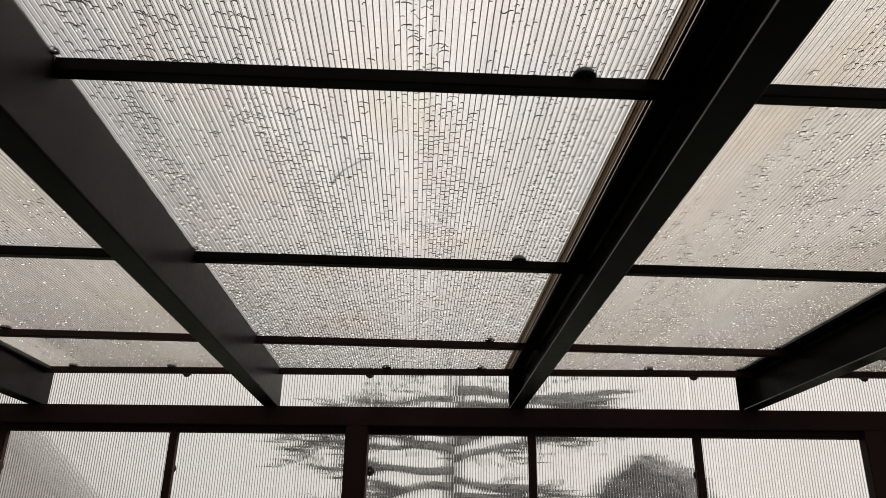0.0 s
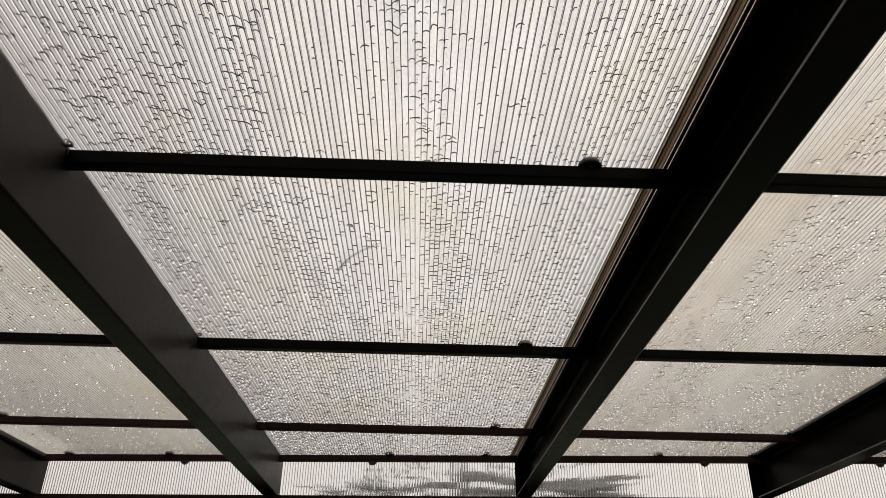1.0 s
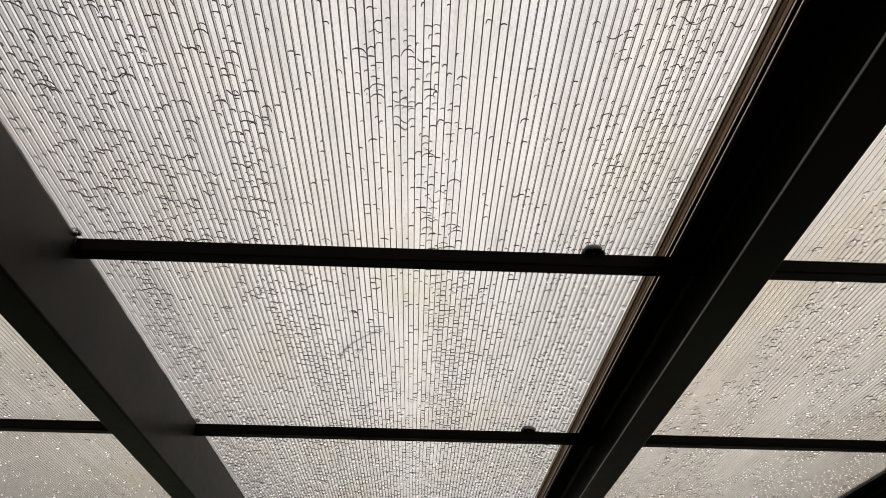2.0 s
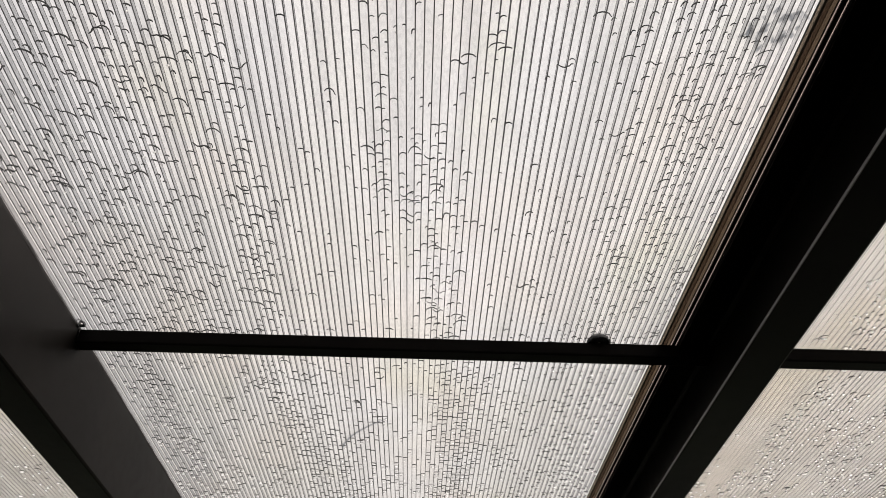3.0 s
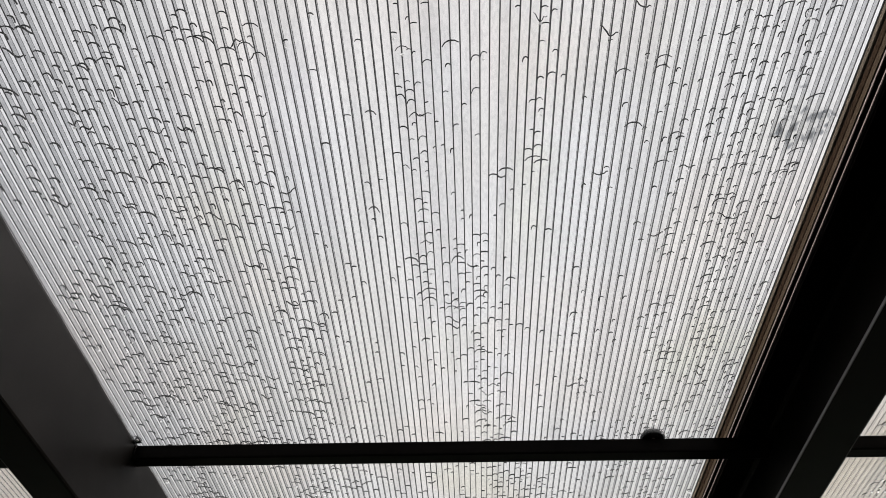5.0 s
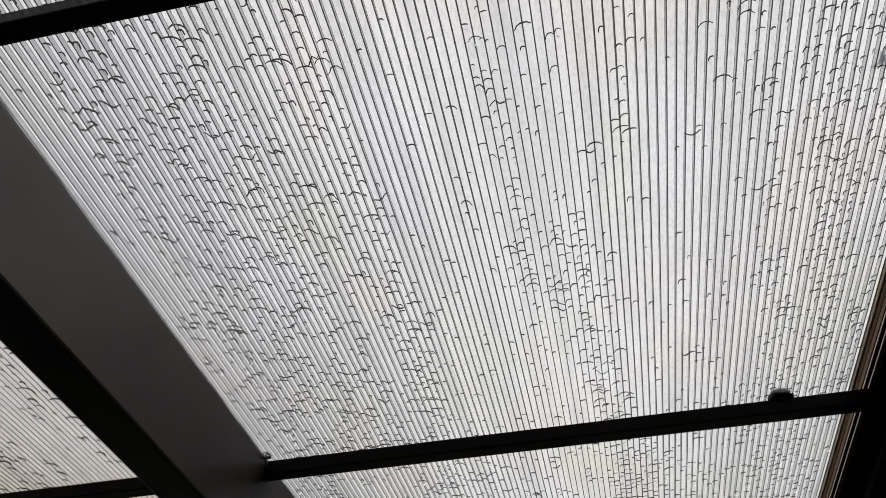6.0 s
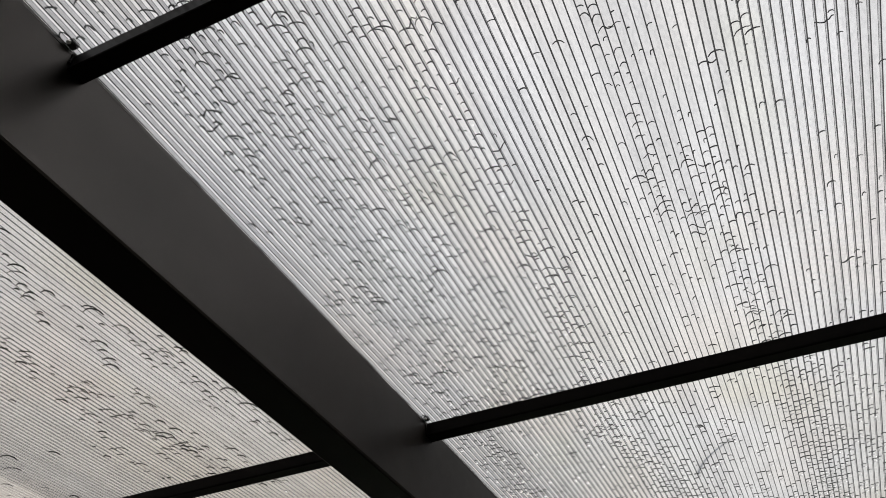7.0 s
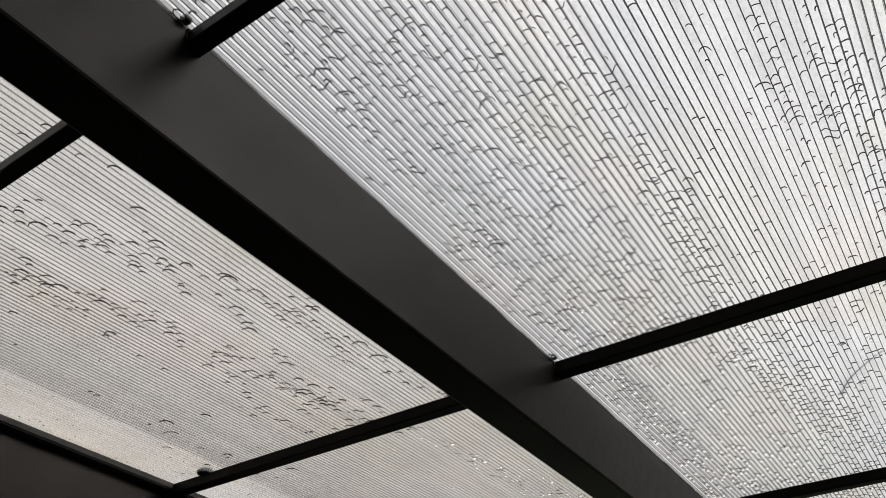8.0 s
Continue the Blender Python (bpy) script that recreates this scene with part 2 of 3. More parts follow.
def bar(p, q, wide, high, bevel=0.004, segments=2):
    """A rectangular tube from p to q (centres of its top face's ends), hanging down by high; rounded long edges."""
    p, q = Vector(p), Vector(q)
    bm = bmesh.new()
    d = (q - p).normalized()
    side = Vector((d.y, -d.x, 0)).normalized()
    up = Vector((0, 0, 1))
    vs = []
    for e in (p, q):
        for s, u in ((-1, 0), (1, 0), (1, -1), (-1, -1)):
            vs.append(bm.verts.new(e + side * s * wide / 2 + up * u * high))
    for f in ((0, 1, 2, 3), (7, 6, 5, 4), (0, 4, 5, 1), (1, 5, 6, 2), (2, 6, 7, 3), (3, 7, 4, 0)):
        bm.faces.new([vs[i] for i in f])
    bmesh.ops.recalc_face_normals(bm, faces=bm.faces)
    if bevel:
        long = [e for e in bm.edges if abs((e.verts[0].co - e.verts[1].co).normalized().dot(d)) > 0.99]
        bmesh.ops.bevel(bm, geom=long, offset=bevel, segments=segments, affect='EDGES', profile=0.5)
    return bm


def box(bm, x0, x1, y0, y1, z0, z1):
    vs = [bm.verts.new((x, y, z)) for z in (z0, z1) for x, y in ((x0, y0), (x1, y0), (x1, y1), (x0, y1))]
    for f in ((3, 2, 1, 0), (4, 5, 6, 7), (0, 1, 5, 4), (1, 2, 6, 5), (2, 3, 7, 6), (3, 0, 4, 7)):
        bm.faces.new([vs[i] for i in f])
    return bm


def lathe(profile, turns=20):
    """A round body from (radius, height) pairs."""
    bm = bmesh.new()
    rings = [[bm.verts.new((r * math.cos(a), r * math.sin(a), z)) for a in (2 * math.pi * i / turns for i in range(turns))] for r, z in profile]
    for a, b in zip(rings, rings[1:]):
        for i in range(turns):
            bm.faces.new((a[i], a[(i + 1) % turns], b[(i + 1) % turns], b[i]))
    bm.faces.new(rings[0][::-1])
    bm.faces.new(rings[-1])
    return bm


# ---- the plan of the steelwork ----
SKEW = -0.0846                       # the front wall runs out of square with the rafters
LIE = 0.0025                          # and the purlins hardly do
RAFTER_W, RAFTER_H = 0.0610, 0.16
RAFTERS = [-2.14, -1.1079, -0.0610, 1.0, 1.9723, 3.02]     # left faces
PURLINS = [-0.6627, 0.1873, 1.0410, 1.8922, 2.7354, 3.2602]  # near faces at x = 0
BEAM_Y, BACK = 3.2949, -1.45
PURLIN_W, PURLIN_H = 0.028, 0.0255
PITCH = 0.00988


def zr(z):
    return ROOF + z


# rafters: steel channels, the web on the right, open to the left
FLANGE, WEB_T = 0.005, 0.0045


def channel(x, y0, y1):
    w, h = RAFTER_W, RAFTER_H - 0.0002
    r = 0.004
    prof = [(0, -h), (w - r, -h), (w - 0.3 * r, -h + 0.3 * r), (w, -h + r), (w, -r), (w - 0.3 * r, -0.3 * r), (w - r, 0), (0.0046, 0), (0.0046, -FLANGE)]
    ix, r2 = w - WEB_T, 0.010
    for k in range(5):
        a = math.radians(90 - 22.5 * k)
        prof.append((ix - r2 + r2 * math.cos(a), -FLANGE - r2 + r2 * math.sin(a)))
    for k in range(5):
        a = math.radians(-22.5 * k)
        prof.append((ix - r2 + r2 * math.cos(a), -h + FLANGE + r2 + r2 * math.sin(a)))
    prof.append((0.001, -h + FLANGE))
    prof.append((0, -h + FLANGE - 0.001))
    bm = bmesh.new()
    ends = [[bm.verts.new((x + px, y, zr(-0.0002) + pz)) for px, pz in prof] for y in (y0, y1)]
    n = len(prof)
    for k in range(n):
        e = (k + 1) % n
        bm.faces.new((ends[0][k], ends[0][e], ends[1][e], ends[1][k]))
    bm.faces.new(ends[0])
    bm.faces.new(ends[1][::-1])
    bmesh.ops.triangulate(bm, faces=[f for f in bm.faces if len(f.verts) > 4])
    bmesh.ops.recalc_face_normals(bm, faces=bm.faces)
    return bm


for x in RAFTERS:
    c = x + RAFTER_W / 2
    tube = thing("rafter", channel(x, BACK, BEAM_Y + 0.058 + SKEW * c), STEEL, "dark painted steel channel rafter resting on the header beam", "rafter", "roof rafters")
    bm = bar((x + RAFTER_W - WEB_T - 0.0035, BEAM_Y + 0.004 + SKEW * c, zr(-RAFTER_H + FLANGE + 0.0095)), (x + RAFTER_W - WEB_T - 0.0035, BEAM_Y + 0.05 + SKEW * c, zr(-RAFTER_H + FLANGE + 0.0095)), 0.007, 0.0095, 0.002)
    part("weld", bm, STEEL, tube)
    far = BEAM_Y + 0.058 + SKEW * c
    bm = box(bmesh.new(), x + 0.0004, x + RAFTER_W - 0.0004, far - 0.0045, far - 0.0004, zr(-RAFTER_H + 0.0004), zr(-0.0008))
    part("end_plate", bm, STEEL, tube)
    # Paler grey strip along the lower left edge of the flange.
    bm = box(bmesh.new(), x - 0.0012, x + 0.0012, BACK, BEAM_Y - 0.002 + SKEW * c, zr(-RAFTER_H + 0.0006), zr(-RAFTER_H + 0.0044))
    part("flange_edge", bm, EDGE_PALE, tube, "pale grey edge of the steel flange")

def weld_seam(at, high, seed):
    """A lumpy upright bead of weld, hanging down from its top."""
    rg = random.Random(seed)
    bm = bmesh.new()
    rings = []
    for k in range(8):
        r = 0.0020 * rg.uniform(0.75, 1.25)
        rings.append([bm.verts.new((at[0] + r * math.cos(t), at[1] + r * math.sin(t), at[2] - high * k / 7)) for t in (2 * math.pi * j / 7 for j in range(7))])
    for p, q in zip(rings, rings[1:]):
        for j in range(7):
            bm.faces.new((p[j], q[j], q[(j + 1) % 7], p[(j + 1) % 7]))
    bm.faces.new(rings[0])
    bm.faces.new(rings[-1][::-1])
    return bm


# purlins between the rafters
BAYS = [(a + RAFTER_W, b) for a, b in zip(RAFTERS, RAFTERS[1:])]
for a, b in BAYS:
    for i, y in enumerate(PURLINS):
        wide = 0.022 if i < 2 else PURLIN_W
        y += PURLIN_W / 2 - (0.001 if i < 2 else 0.0)
        lie = SKEW if i == 5 else LIE
        x0, x1 = a - 0.004, b + RAFTER_W - WEB_T
        paint = STEEL_BROWN if i > 3 else STEEL
        purlin = thing("purlin", bar((x0, y + lie * x0, zr(-0.0006)), (x1, y + lie * x1, zr(-0.0006)), wide, PURLIN_H, 0.0025),
                       paint, "thin dark steel purlin welded between two rafters", "purlin", "roof purlins")
        for side in (-1, 1):
            part("weld", weld_seam((a + 0.0008, y + lie * a + side * (wide / 2 + 0.001), zr(-0.002)), PURLIN_H - 0.010, 7 * i + side), paint, purlin, "lumpy painted weld seam")


# roof sheets
def flat(x0, x1, y0, y1, z, skew=0.0, down=True):
    bm = bmesh.new()
    vs = [bm.verts.new(c) for c in ((x0, y0 + skew * x0, z), (x1, y0 + skew * x1, z), (x1, y1 + skew * x1, z), (x0, y1 + skew * x0, z))]
    bm.faces.new(vs[::-1] if down else vs)
    return bm


def webs(x0, x1, y0, y1, z0, z1, pitch, skew=0.0):
    bm = bmesh.new()
    x = x0
    while x < x1 + 1e-6:
        c = [bm.verts.new(p) for p in ((x, y0 + skew * x, z0), (x, y1 + skew * x, z0), (x, y1 + skew * x, z1), (x, y0 + skew * x, z1))]
        bm.faces.new(c)
        x += pitch
    return bm


def feet(x0, x1, y0, y1, z, wide, high, pitch, skew=0.0):
    """Thickened foot of each web, a three-sided ridge that carries painted shade."""
    vs, fs = [], []
    x = x0
    while x < x1 + 1e-6:
        w = wide * random.uniform(0.7, 1.2)
        i = len(vs)
        for y in (y0 + skew * x, y1 + skew * x):
            vs += [(x - w / 2, y, z), (x + w / 2, y, z), (x, y, z + high)]
        fs += [(i, i + 1, i + 4, i + 3), (i + 1, i + 2, i + 5, i + 4), (i + 2, i, i + 3, i + 5)]
        x += pitch
    return vs, fs


def raw(name, vs, fs, mat):
    me = bpy.data.meshes.new(name)
    me.from_pydata(vs, [], fs)
    me.materials.append(mat)
    return me


SHEET_FAR = BEAM_Y + 0.075
THICK = 0.010
# Each rib carries painted shade lines: a near-black foot, a dark head.
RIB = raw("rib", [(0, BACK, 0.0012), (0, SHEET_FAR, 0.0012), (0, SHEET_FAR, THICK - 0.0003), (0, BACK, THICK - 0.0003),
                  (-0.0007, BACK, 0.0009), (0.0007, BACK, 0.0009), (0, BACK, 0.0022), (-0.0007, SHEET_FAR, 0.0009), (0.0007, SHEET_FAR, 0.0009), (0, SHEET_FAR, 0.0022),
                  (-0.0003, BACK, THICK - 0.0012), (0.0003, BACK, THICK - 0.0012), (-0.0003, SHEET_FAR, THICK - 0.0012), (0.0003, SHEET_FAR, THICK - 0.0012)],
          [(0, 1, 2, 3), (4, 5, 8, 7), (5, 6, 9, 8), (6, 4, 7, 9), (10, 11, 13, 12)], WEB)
RIB.materials.append(FOOT_SHADE)
RIB.materials.append(WEB_HEAD_SHADE)
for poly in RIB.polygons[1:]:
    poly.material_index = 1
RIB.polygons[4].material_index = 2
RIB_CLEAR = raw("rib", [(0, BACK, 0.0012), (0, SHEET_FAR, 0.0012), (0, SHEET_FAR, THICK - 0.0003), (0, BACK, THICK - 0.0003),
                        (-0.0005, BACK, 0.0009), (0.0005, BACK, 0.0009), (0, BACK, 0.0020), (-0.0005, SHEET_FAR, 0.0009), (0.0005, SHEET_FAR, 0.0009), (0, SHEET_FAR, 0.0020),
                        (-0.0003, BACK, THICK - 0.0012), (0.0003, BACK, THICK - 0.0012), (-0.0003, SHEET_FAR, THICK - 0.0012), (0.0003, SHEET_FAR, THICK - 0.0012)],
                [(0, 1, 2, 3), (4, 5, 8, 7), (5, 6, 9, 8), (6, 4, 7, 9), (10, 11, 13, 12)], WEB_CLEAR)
RIB_CLEAR.materials.append(FOOT_SHADE)
RIB_CLEAR.materials.append(WEB_HEAD_SHADE)
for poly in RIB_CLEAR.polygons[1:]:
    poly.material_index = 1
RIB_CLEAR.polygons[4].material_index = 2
RIB_MID = RIB_CLEAR.copy()
RIB_MID.materials[0] = WEB_MID
RIBS_FADING = [raw("rib", [(0, BACK, 0.0012), (0, SHEET_FAR, 0.0012), (0, SHEET_FAR, THICK - 0.0003), (0, BACK, THICK - 0.0003)], [(0, 1, 2, 3)], web) for web in FADING]
for n, (a, b) in enumerate(BAYS):
    x0 = a + (0.001 if n == 2 else -0.002)
    x1 = b - (0.0285 if n == 2 else 0.003)
    count = int((x1 - x0) / PITCH)
    sheet = holder("roof_sheet", pose(0, 0, ROOF), "clear twin-wall polycarbonate roof sheet, wet and weathered", "roof sheet", "roof sheets", "structure")
    lower = part("lower_skin", flat(x0 - 0.004, x1, BACK, SHEET_FAR, 0.0006, SKEW), LOWER, sheet)
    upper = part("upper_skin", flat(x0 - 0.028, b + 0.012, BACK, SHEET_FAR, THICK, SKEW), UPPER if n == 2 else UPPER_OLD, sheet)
    if n in (1, 2, 3):
        for k in range(-2 if n == 2 else 0, count + 1):
            x = x0 + k * PITCH + (max(0.0, x0 + k * PITCH - 0.64) * 0.023 if n == 2 else 0.0)
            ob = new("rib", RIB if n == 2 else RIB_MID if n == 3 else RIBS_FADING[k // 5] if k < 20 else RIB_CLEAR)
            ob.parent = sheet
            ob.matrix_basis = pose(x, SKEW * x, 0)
            ob.visible_shadow = False
        lower.visible_shadow = upper.visible_shadow = False
        continue
    web = part("webs", webs(x0, x0 + count * PITCH, BACK, SHEET_FAR, 0.0008, THICK - 0.0003, PITCH, SKEW), WEB_MID, sheet)
    tagged(web, kind="stuff")
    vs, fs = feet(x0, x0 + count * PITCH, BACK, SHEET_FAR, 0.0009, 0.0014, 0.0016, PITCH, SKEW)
    foot = new("web_feet_shade", raw("web_feet_shade", vs, fs, FOOT_SHADE))
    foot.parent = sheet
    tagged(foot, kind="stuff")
    for o in (lower, upper, web):
        o.visible_shadow = False


# water held in the channels of the sheets
# streams of drops in the middle sheet: x and y at the start, lean, width, last y, strength
STREAMS = [
    (0.135, 0.10, 0.02, 0.085, 1.06, 0.40), (0.205, 0.10, 0.02, 0.028, 0.62, 0.48), (0.318, 0.10, 0.0, 0.026, 1.06, 0.75),
    (0.513, 0.10, 0.0, 0.017, 0.80, 0.62), (0.566, 0.62, 0.07, 0.028, 1.90, 1.05), (0.638, 0.10, 0.02, 0.011, 0.52, 0.40),
    (0.773, 0.40, 0.14, 0.018, 1.00, 0.45), (0.842, 0.30, 0.13, 0.028, 1.06, 0.72), (0.890, 0.20, 0.08, 0.024, 1.06, 0.42),
    (0.070, 1.06, 0.0, 0.034, 1.60, 0.55), (0.255, 1.06, 0.23, 0.044, 1.80, 0.55), (0.640, 1.10, 0.10, 0.035, 1.60, 0.40),
    (0.860, 1.06, 0.05, 0.045, 1.80, 0.42),
]


def wetness(n, x, y, a, b):
    patch = noise.noise(Vector((x * 5.0 + 7 * n, y * 1.3, 2.0)))
    fine = noise.noise(Vector((x * 22.0, y * 3.0, 5.0 + n)))
    if n == 2:
        channel_luck = 0.75 + 0.9 * noise.noise(Vector((x * 97.0, 3.3, y * 1.1)))
        d = 0.035 + 0.05 * patch
        for x0, y0, lean, wide, y1, much in STREAMS:
            inside = min(1.0, max(0.0, (y - y0) / 0.08 + 0.5)) * min(1.0, max(0.0, (y1 - y) / 0.12 + 0.5))
            d += much * inside * math.exp(-((x - x0 - lean * (y - y0)) / wide) ** 2) * (1 + 0.9 * fine)
        return d * max(0.15, channel_luck) + 0.04 * min(1.0, max(0.0, (y - 1.02) / 0.06)) + 0.14 * min(1.0, max(0.0, (y - 1.55) / 0.6))
    d = (0.05 if n == 1 and y < 1.1 else -0.08) + (0.35 if n == 1 else 0.9) * fine + (0.2 if n == 1 else 0.5) * patch
    for c, wide, lean in {1: [(-0.425, 0.036, 0.25), (-0.570, 0.036, 0.20)], 3: [(1.193, 0.034, 0.11), (1.252, 0.045, 0.18), (1.46, 0.03, 0.12), (1.66, 0.04, 0.10)]}.get(n, []):
        d += (0.6 if n == 1 else 0.7) * math.exp(-((x - c - lean * (y - 0.2) + 0.02 * math.sin(9 * y)) / wide) ** 2)
    if n == 1:
        d -= 0.6 * max(0.0, 1 - (x - a) / 0.25)
    return d + 0.2 * max(0.0, y - 0.9)


def stroke(vs, fs, pts, thick, z):
    """A thin three-sided ridge along pts, tapered to both ends; paints drops' dark rims."""
    first, steps = len(vs), len(pts)
    for i, (px, py) in enumerate(pts):
        j, k = max(i - 1, 0), min(i + 1, steps - 1)
        dx, dy = pts[k][0] - pts[j][0], pts[k][1] - pts[j][1]
        d = math.hypot(dx, dy) or 1.0
        h = thick / 2 * (0.45 + 0.55 * math.sin(math.pi * (i + 0.5) / steps))
        nx, ny = -dy / d * h, dx / d * h
        vs += [(px + nx, py + ny, z), (px - nx, py - ny, z), (px, py, z + thick)]
    for i in range(steps - 1):
        p = first + 3 * i
        fs += [(p, p + 1, p + 4, p + 3), (p + 1, p + 2, p + 5, p + 4), (p + 2, p, p + 3, p + 5)]


def meniscus(vs, fs, x, y, wide, sag, tail, thick, z, turn=0.0, steps=6):
    """The rim of one drop: an arch of the given width and height, one foot of it drawn out into a tail."""
    ct, st = math.cos(turn), math.sin(turn)
    pts = []
    for i in range(steps):
        t = -1 + 2 * i / (steps - 1)
        py = -sag * math.sqrt(max(0.0, 1 - t * t * 0.96)) + (abs(tail) * t * t if t * tail > 0 else 0.0)
        px = wide / 2 * t
        pts.append((x + px * ct - py * st, y + px * st + py * ct))
    stroke(vs, fs, pts, thick, z)


def squiggle(vs, fs, x, y, wide, thick, z, rg):
    """A crooked rim where drops have run together across the ribs."""
    a, b, c = rg.uniform(0, 6.3), rg.uniform(0.0015, 0.004), rg.uniform(-0.5, 0.5)
    pts = [(x + wide * (i / 8 - 0.5), y + b * math.sin(a + i * rg.uniform(0.7, 0.9)) + c * wide * (i / 8 - 0.5) + rg.uniform(-0.0004, 0.0004)) for i in range(9)]
    stroke(vs, fs, pts, thick, z)


def bead(vs, fs, x, y, rx, ry, z):
    """A glint bead: two rings and a tip that hang from a flat top."""
    i, k = len(vs), 7
    for r, d in ((1.0, 0.0), (0.75, -0.0016)):
        vs += [(x + rx * r * math.cos(2 * math.pi * j / k), y + ry * r * math.sin(2 * math.pi * j / k), z + d) for j in range(k)]
    vs += [(x, y, z - 0.0023), (x, y, z)]
    for j in range(k):
        e = (j + 1) % k
        fs += [(i + e, i + j, i + k + j, i + k + e), (i + k + e, i + k + j, i + 2 * k), (i + j, i + e, i + 2 * k + 1)]


rng = random.Random(11)
for n, (a, b) in enumerate(BAYS):
    vs, fs = [], []
    tries = 62000 if n == 2 else 13000 if n == 1 else 26000
    beads_v, beads_f = [], []
    taken = {}
    # Painted rims are turned, bay by bay, to the side where drops look dark.
    turn = 0.0 if n == 2 else (0.8 if n < 2 else -0.8)
    for _ in range(tries):
        y = rng.uniform(-0.4, SHEET_FAR - 0.02)
        k = rng.randrange(1, int((b - a - 0.03) / PITCH))
        x = a + 0.001 + (k + 0.5) * PITCH
        if rng.random() > wetness(n, x, y, a, b):
            continue
        near = taken.setdefault(k, [])
        if any(abs(y - o) < (0.0115 if n == 2 else 0.0095) for o in near):
            continue
        near.append(y)
        kind = rng.random()
        if kind < 0.22:
            w = PITCH * 0.98
        elif kind < 0.86:
            w = PITCH * rng.uniform(0.35, 0.8)
            x += rng.choice((-1, 1)) * (PITCH - w) / 2
        else:
            w = PITCH * rng.uniform(1.2, 2.0)
            x += PITCH / 2
        if n == 2:
            lean = 1 - 2 * (x - a) / (b - a)
            w *= 1 + 0.3 * max(0.0, lean)
            thick = rng.uniform(0.0011, 0.0018) + 0.0006 * max(0.0, lean) * min(1.0, max(0.0, 1.6 - y))
            if kind > 0.95 and y < 1.3:
                squiggle(vs, fs, x, y + SKEW * x, w, thick, 0.0030, rng)
            else:
                if y > 1.3 and rng.random() < 0.7:
                    w = PITCH * 0.96
                    x = a + 0.001 + (k + 0.5) * PITCH
                flat_far = max(0.25, 1 - max(0.0, y - 1.0))
                tail = flat_far * rng.choice((0.0, 0.3, 0.7)) * rng.uniform(0.003, 0.007) * (1 if lean > 0 else -1)
                meniscus(vs, fs, x, y + SKEW * x, w, w * rng.uniform(0.14, 0.48) * flat_far, tail, thick, 0.0030, flat_far * (0.45 * lean + rng.gauss(0, 0.14)))
        else:
            near = n == 1 and y < 1.1
            big = rng.uniform(1.1, 2.3) if near else rng.uniform(0.7, 1.3) if n == 3 else rng.uniform(0.55, 1.1)
            w *= big
            meniscus(vs, fs, x, y + SKEW * x, w, w * rng.uniform(0.3, 0.5), 0.0, rng.uniform(0.0008, 0.0016) * (1.4 if near else 1.0), -0.0018, turn + rng.uniform(-0.25, 0.25))
            if not near and rng.random() < 0.7:
                bead(beads_v, beads_f, x - 0.002 * math.sin(turn), y + SKEW * x + 0.003, w * 0.32, 0.0016 + 0.0006 * y, 0.0)
        if n == 2 and rng.random() < (0.08 if y < 1.1 else 0.25 if y < 1.6 else 0.8):
            bead(beads_v, beads_f, x, y + SKEW * x + 0.004, min(w, PITCH) * (0.40 if y > 1.1 else 0.22), 0.0012 + 0.0020 * max(0.0, y - 1.0), 0.0)
    if n == 2:
        for k in range(4):
            meniscus(vs, fs, 0.4465 + 0.0012 * k, 1.282 + 0.002 * k, 0.017 - 0.002 * k, 0.010 - 0.001 * k, 0.006, 0.0011, 0.0030, 0.3, 10)
    if beads_v:
        me = raw("glint_beads", beads_v, beads_f, DROP_GLINT)
        me.polygons.foreach_set("use_smooth", [True] * len(me.polygons))
        beads = new("glint_beads", me)
        beads.matrix_world = pose(0, 0, ROOF)
        tagged(beads, "white translucent beads added as bright glints of water drops on the roof sheet", "water drops", kind="stuff")
    drops = new("dark_drop_rims", raw("dark_drop_rims", vs, fs, RIM_SHADE if n == 2 else THIN_RIM_SHADE))
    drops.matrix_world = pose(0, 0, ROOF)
    tagged(drops, "water drops between the ribs of the roof sheet, drawn by painted dark rims", "water drops", kind="stuff")

# sealing strips along the edges of the sheets
for x0, x1, z0, z1, mat, name, label in (
        (0.9715, 0.9723, 0.0002, 0.0022, RUBBER, "sealing_lip", "thin black rubber lip at the edge of the roof sheet"),
        (0.9723, 0.9781, 0.0004, 0.0020, TAN, "edge_trim", "pale tan plastic trim along the edge of the roof sheet"),
        (0.9781, 0.9790, 0.0002, 0.0022, RUBBER, "sealing_lip", "black rubber lip beside the brown sealing strip"),
        (0.9790, 0.9850, 0.0004, 0.0020, TAPE, "sealing_strip", "brown translucent sealing strip along the edge of the roof sheet"),
        (0.9850, 0.9908, 0.0005, 0.0024, TAPE_PALE, "sealing_strip", "paler brown translucent sealing strip along the edge of the roof sheet"),
        (0.9908, 0.9916, 0.0002, 0.0022, RUBBER, "sealing_lip", "black rubber lip beside the brown sealing strip"),
        (0.9916, 0.9942, 0.0004, 0.0020, PALE, "edge_trim", "thin pale plastic trim beside the rafter"),
        (0.9942, 0.9998, 0.0002, 0.0022, RUBBER_BROWN, "sealing_lip", "dark brown rubber lip between two pale trims"),
        (0.9998, 1.0022, 0.0004, 0.0020, PALE, "edge_trim", "thin pale plastic trim beside the rafter"),
        (1.0022, 1.0070, 0.0002, 0.0022, RUBBER, "sealing_lip", "black rubber lip against the rafter")):
    bm = box(bmesh.new(), x0, x1, BACK, SHEET_FAR + SKEW * x1 - 0.05, z0, z1)
    thing(name, bm, mat, label, "trim", kind="structure", at=pose(0, 0, ROOF))
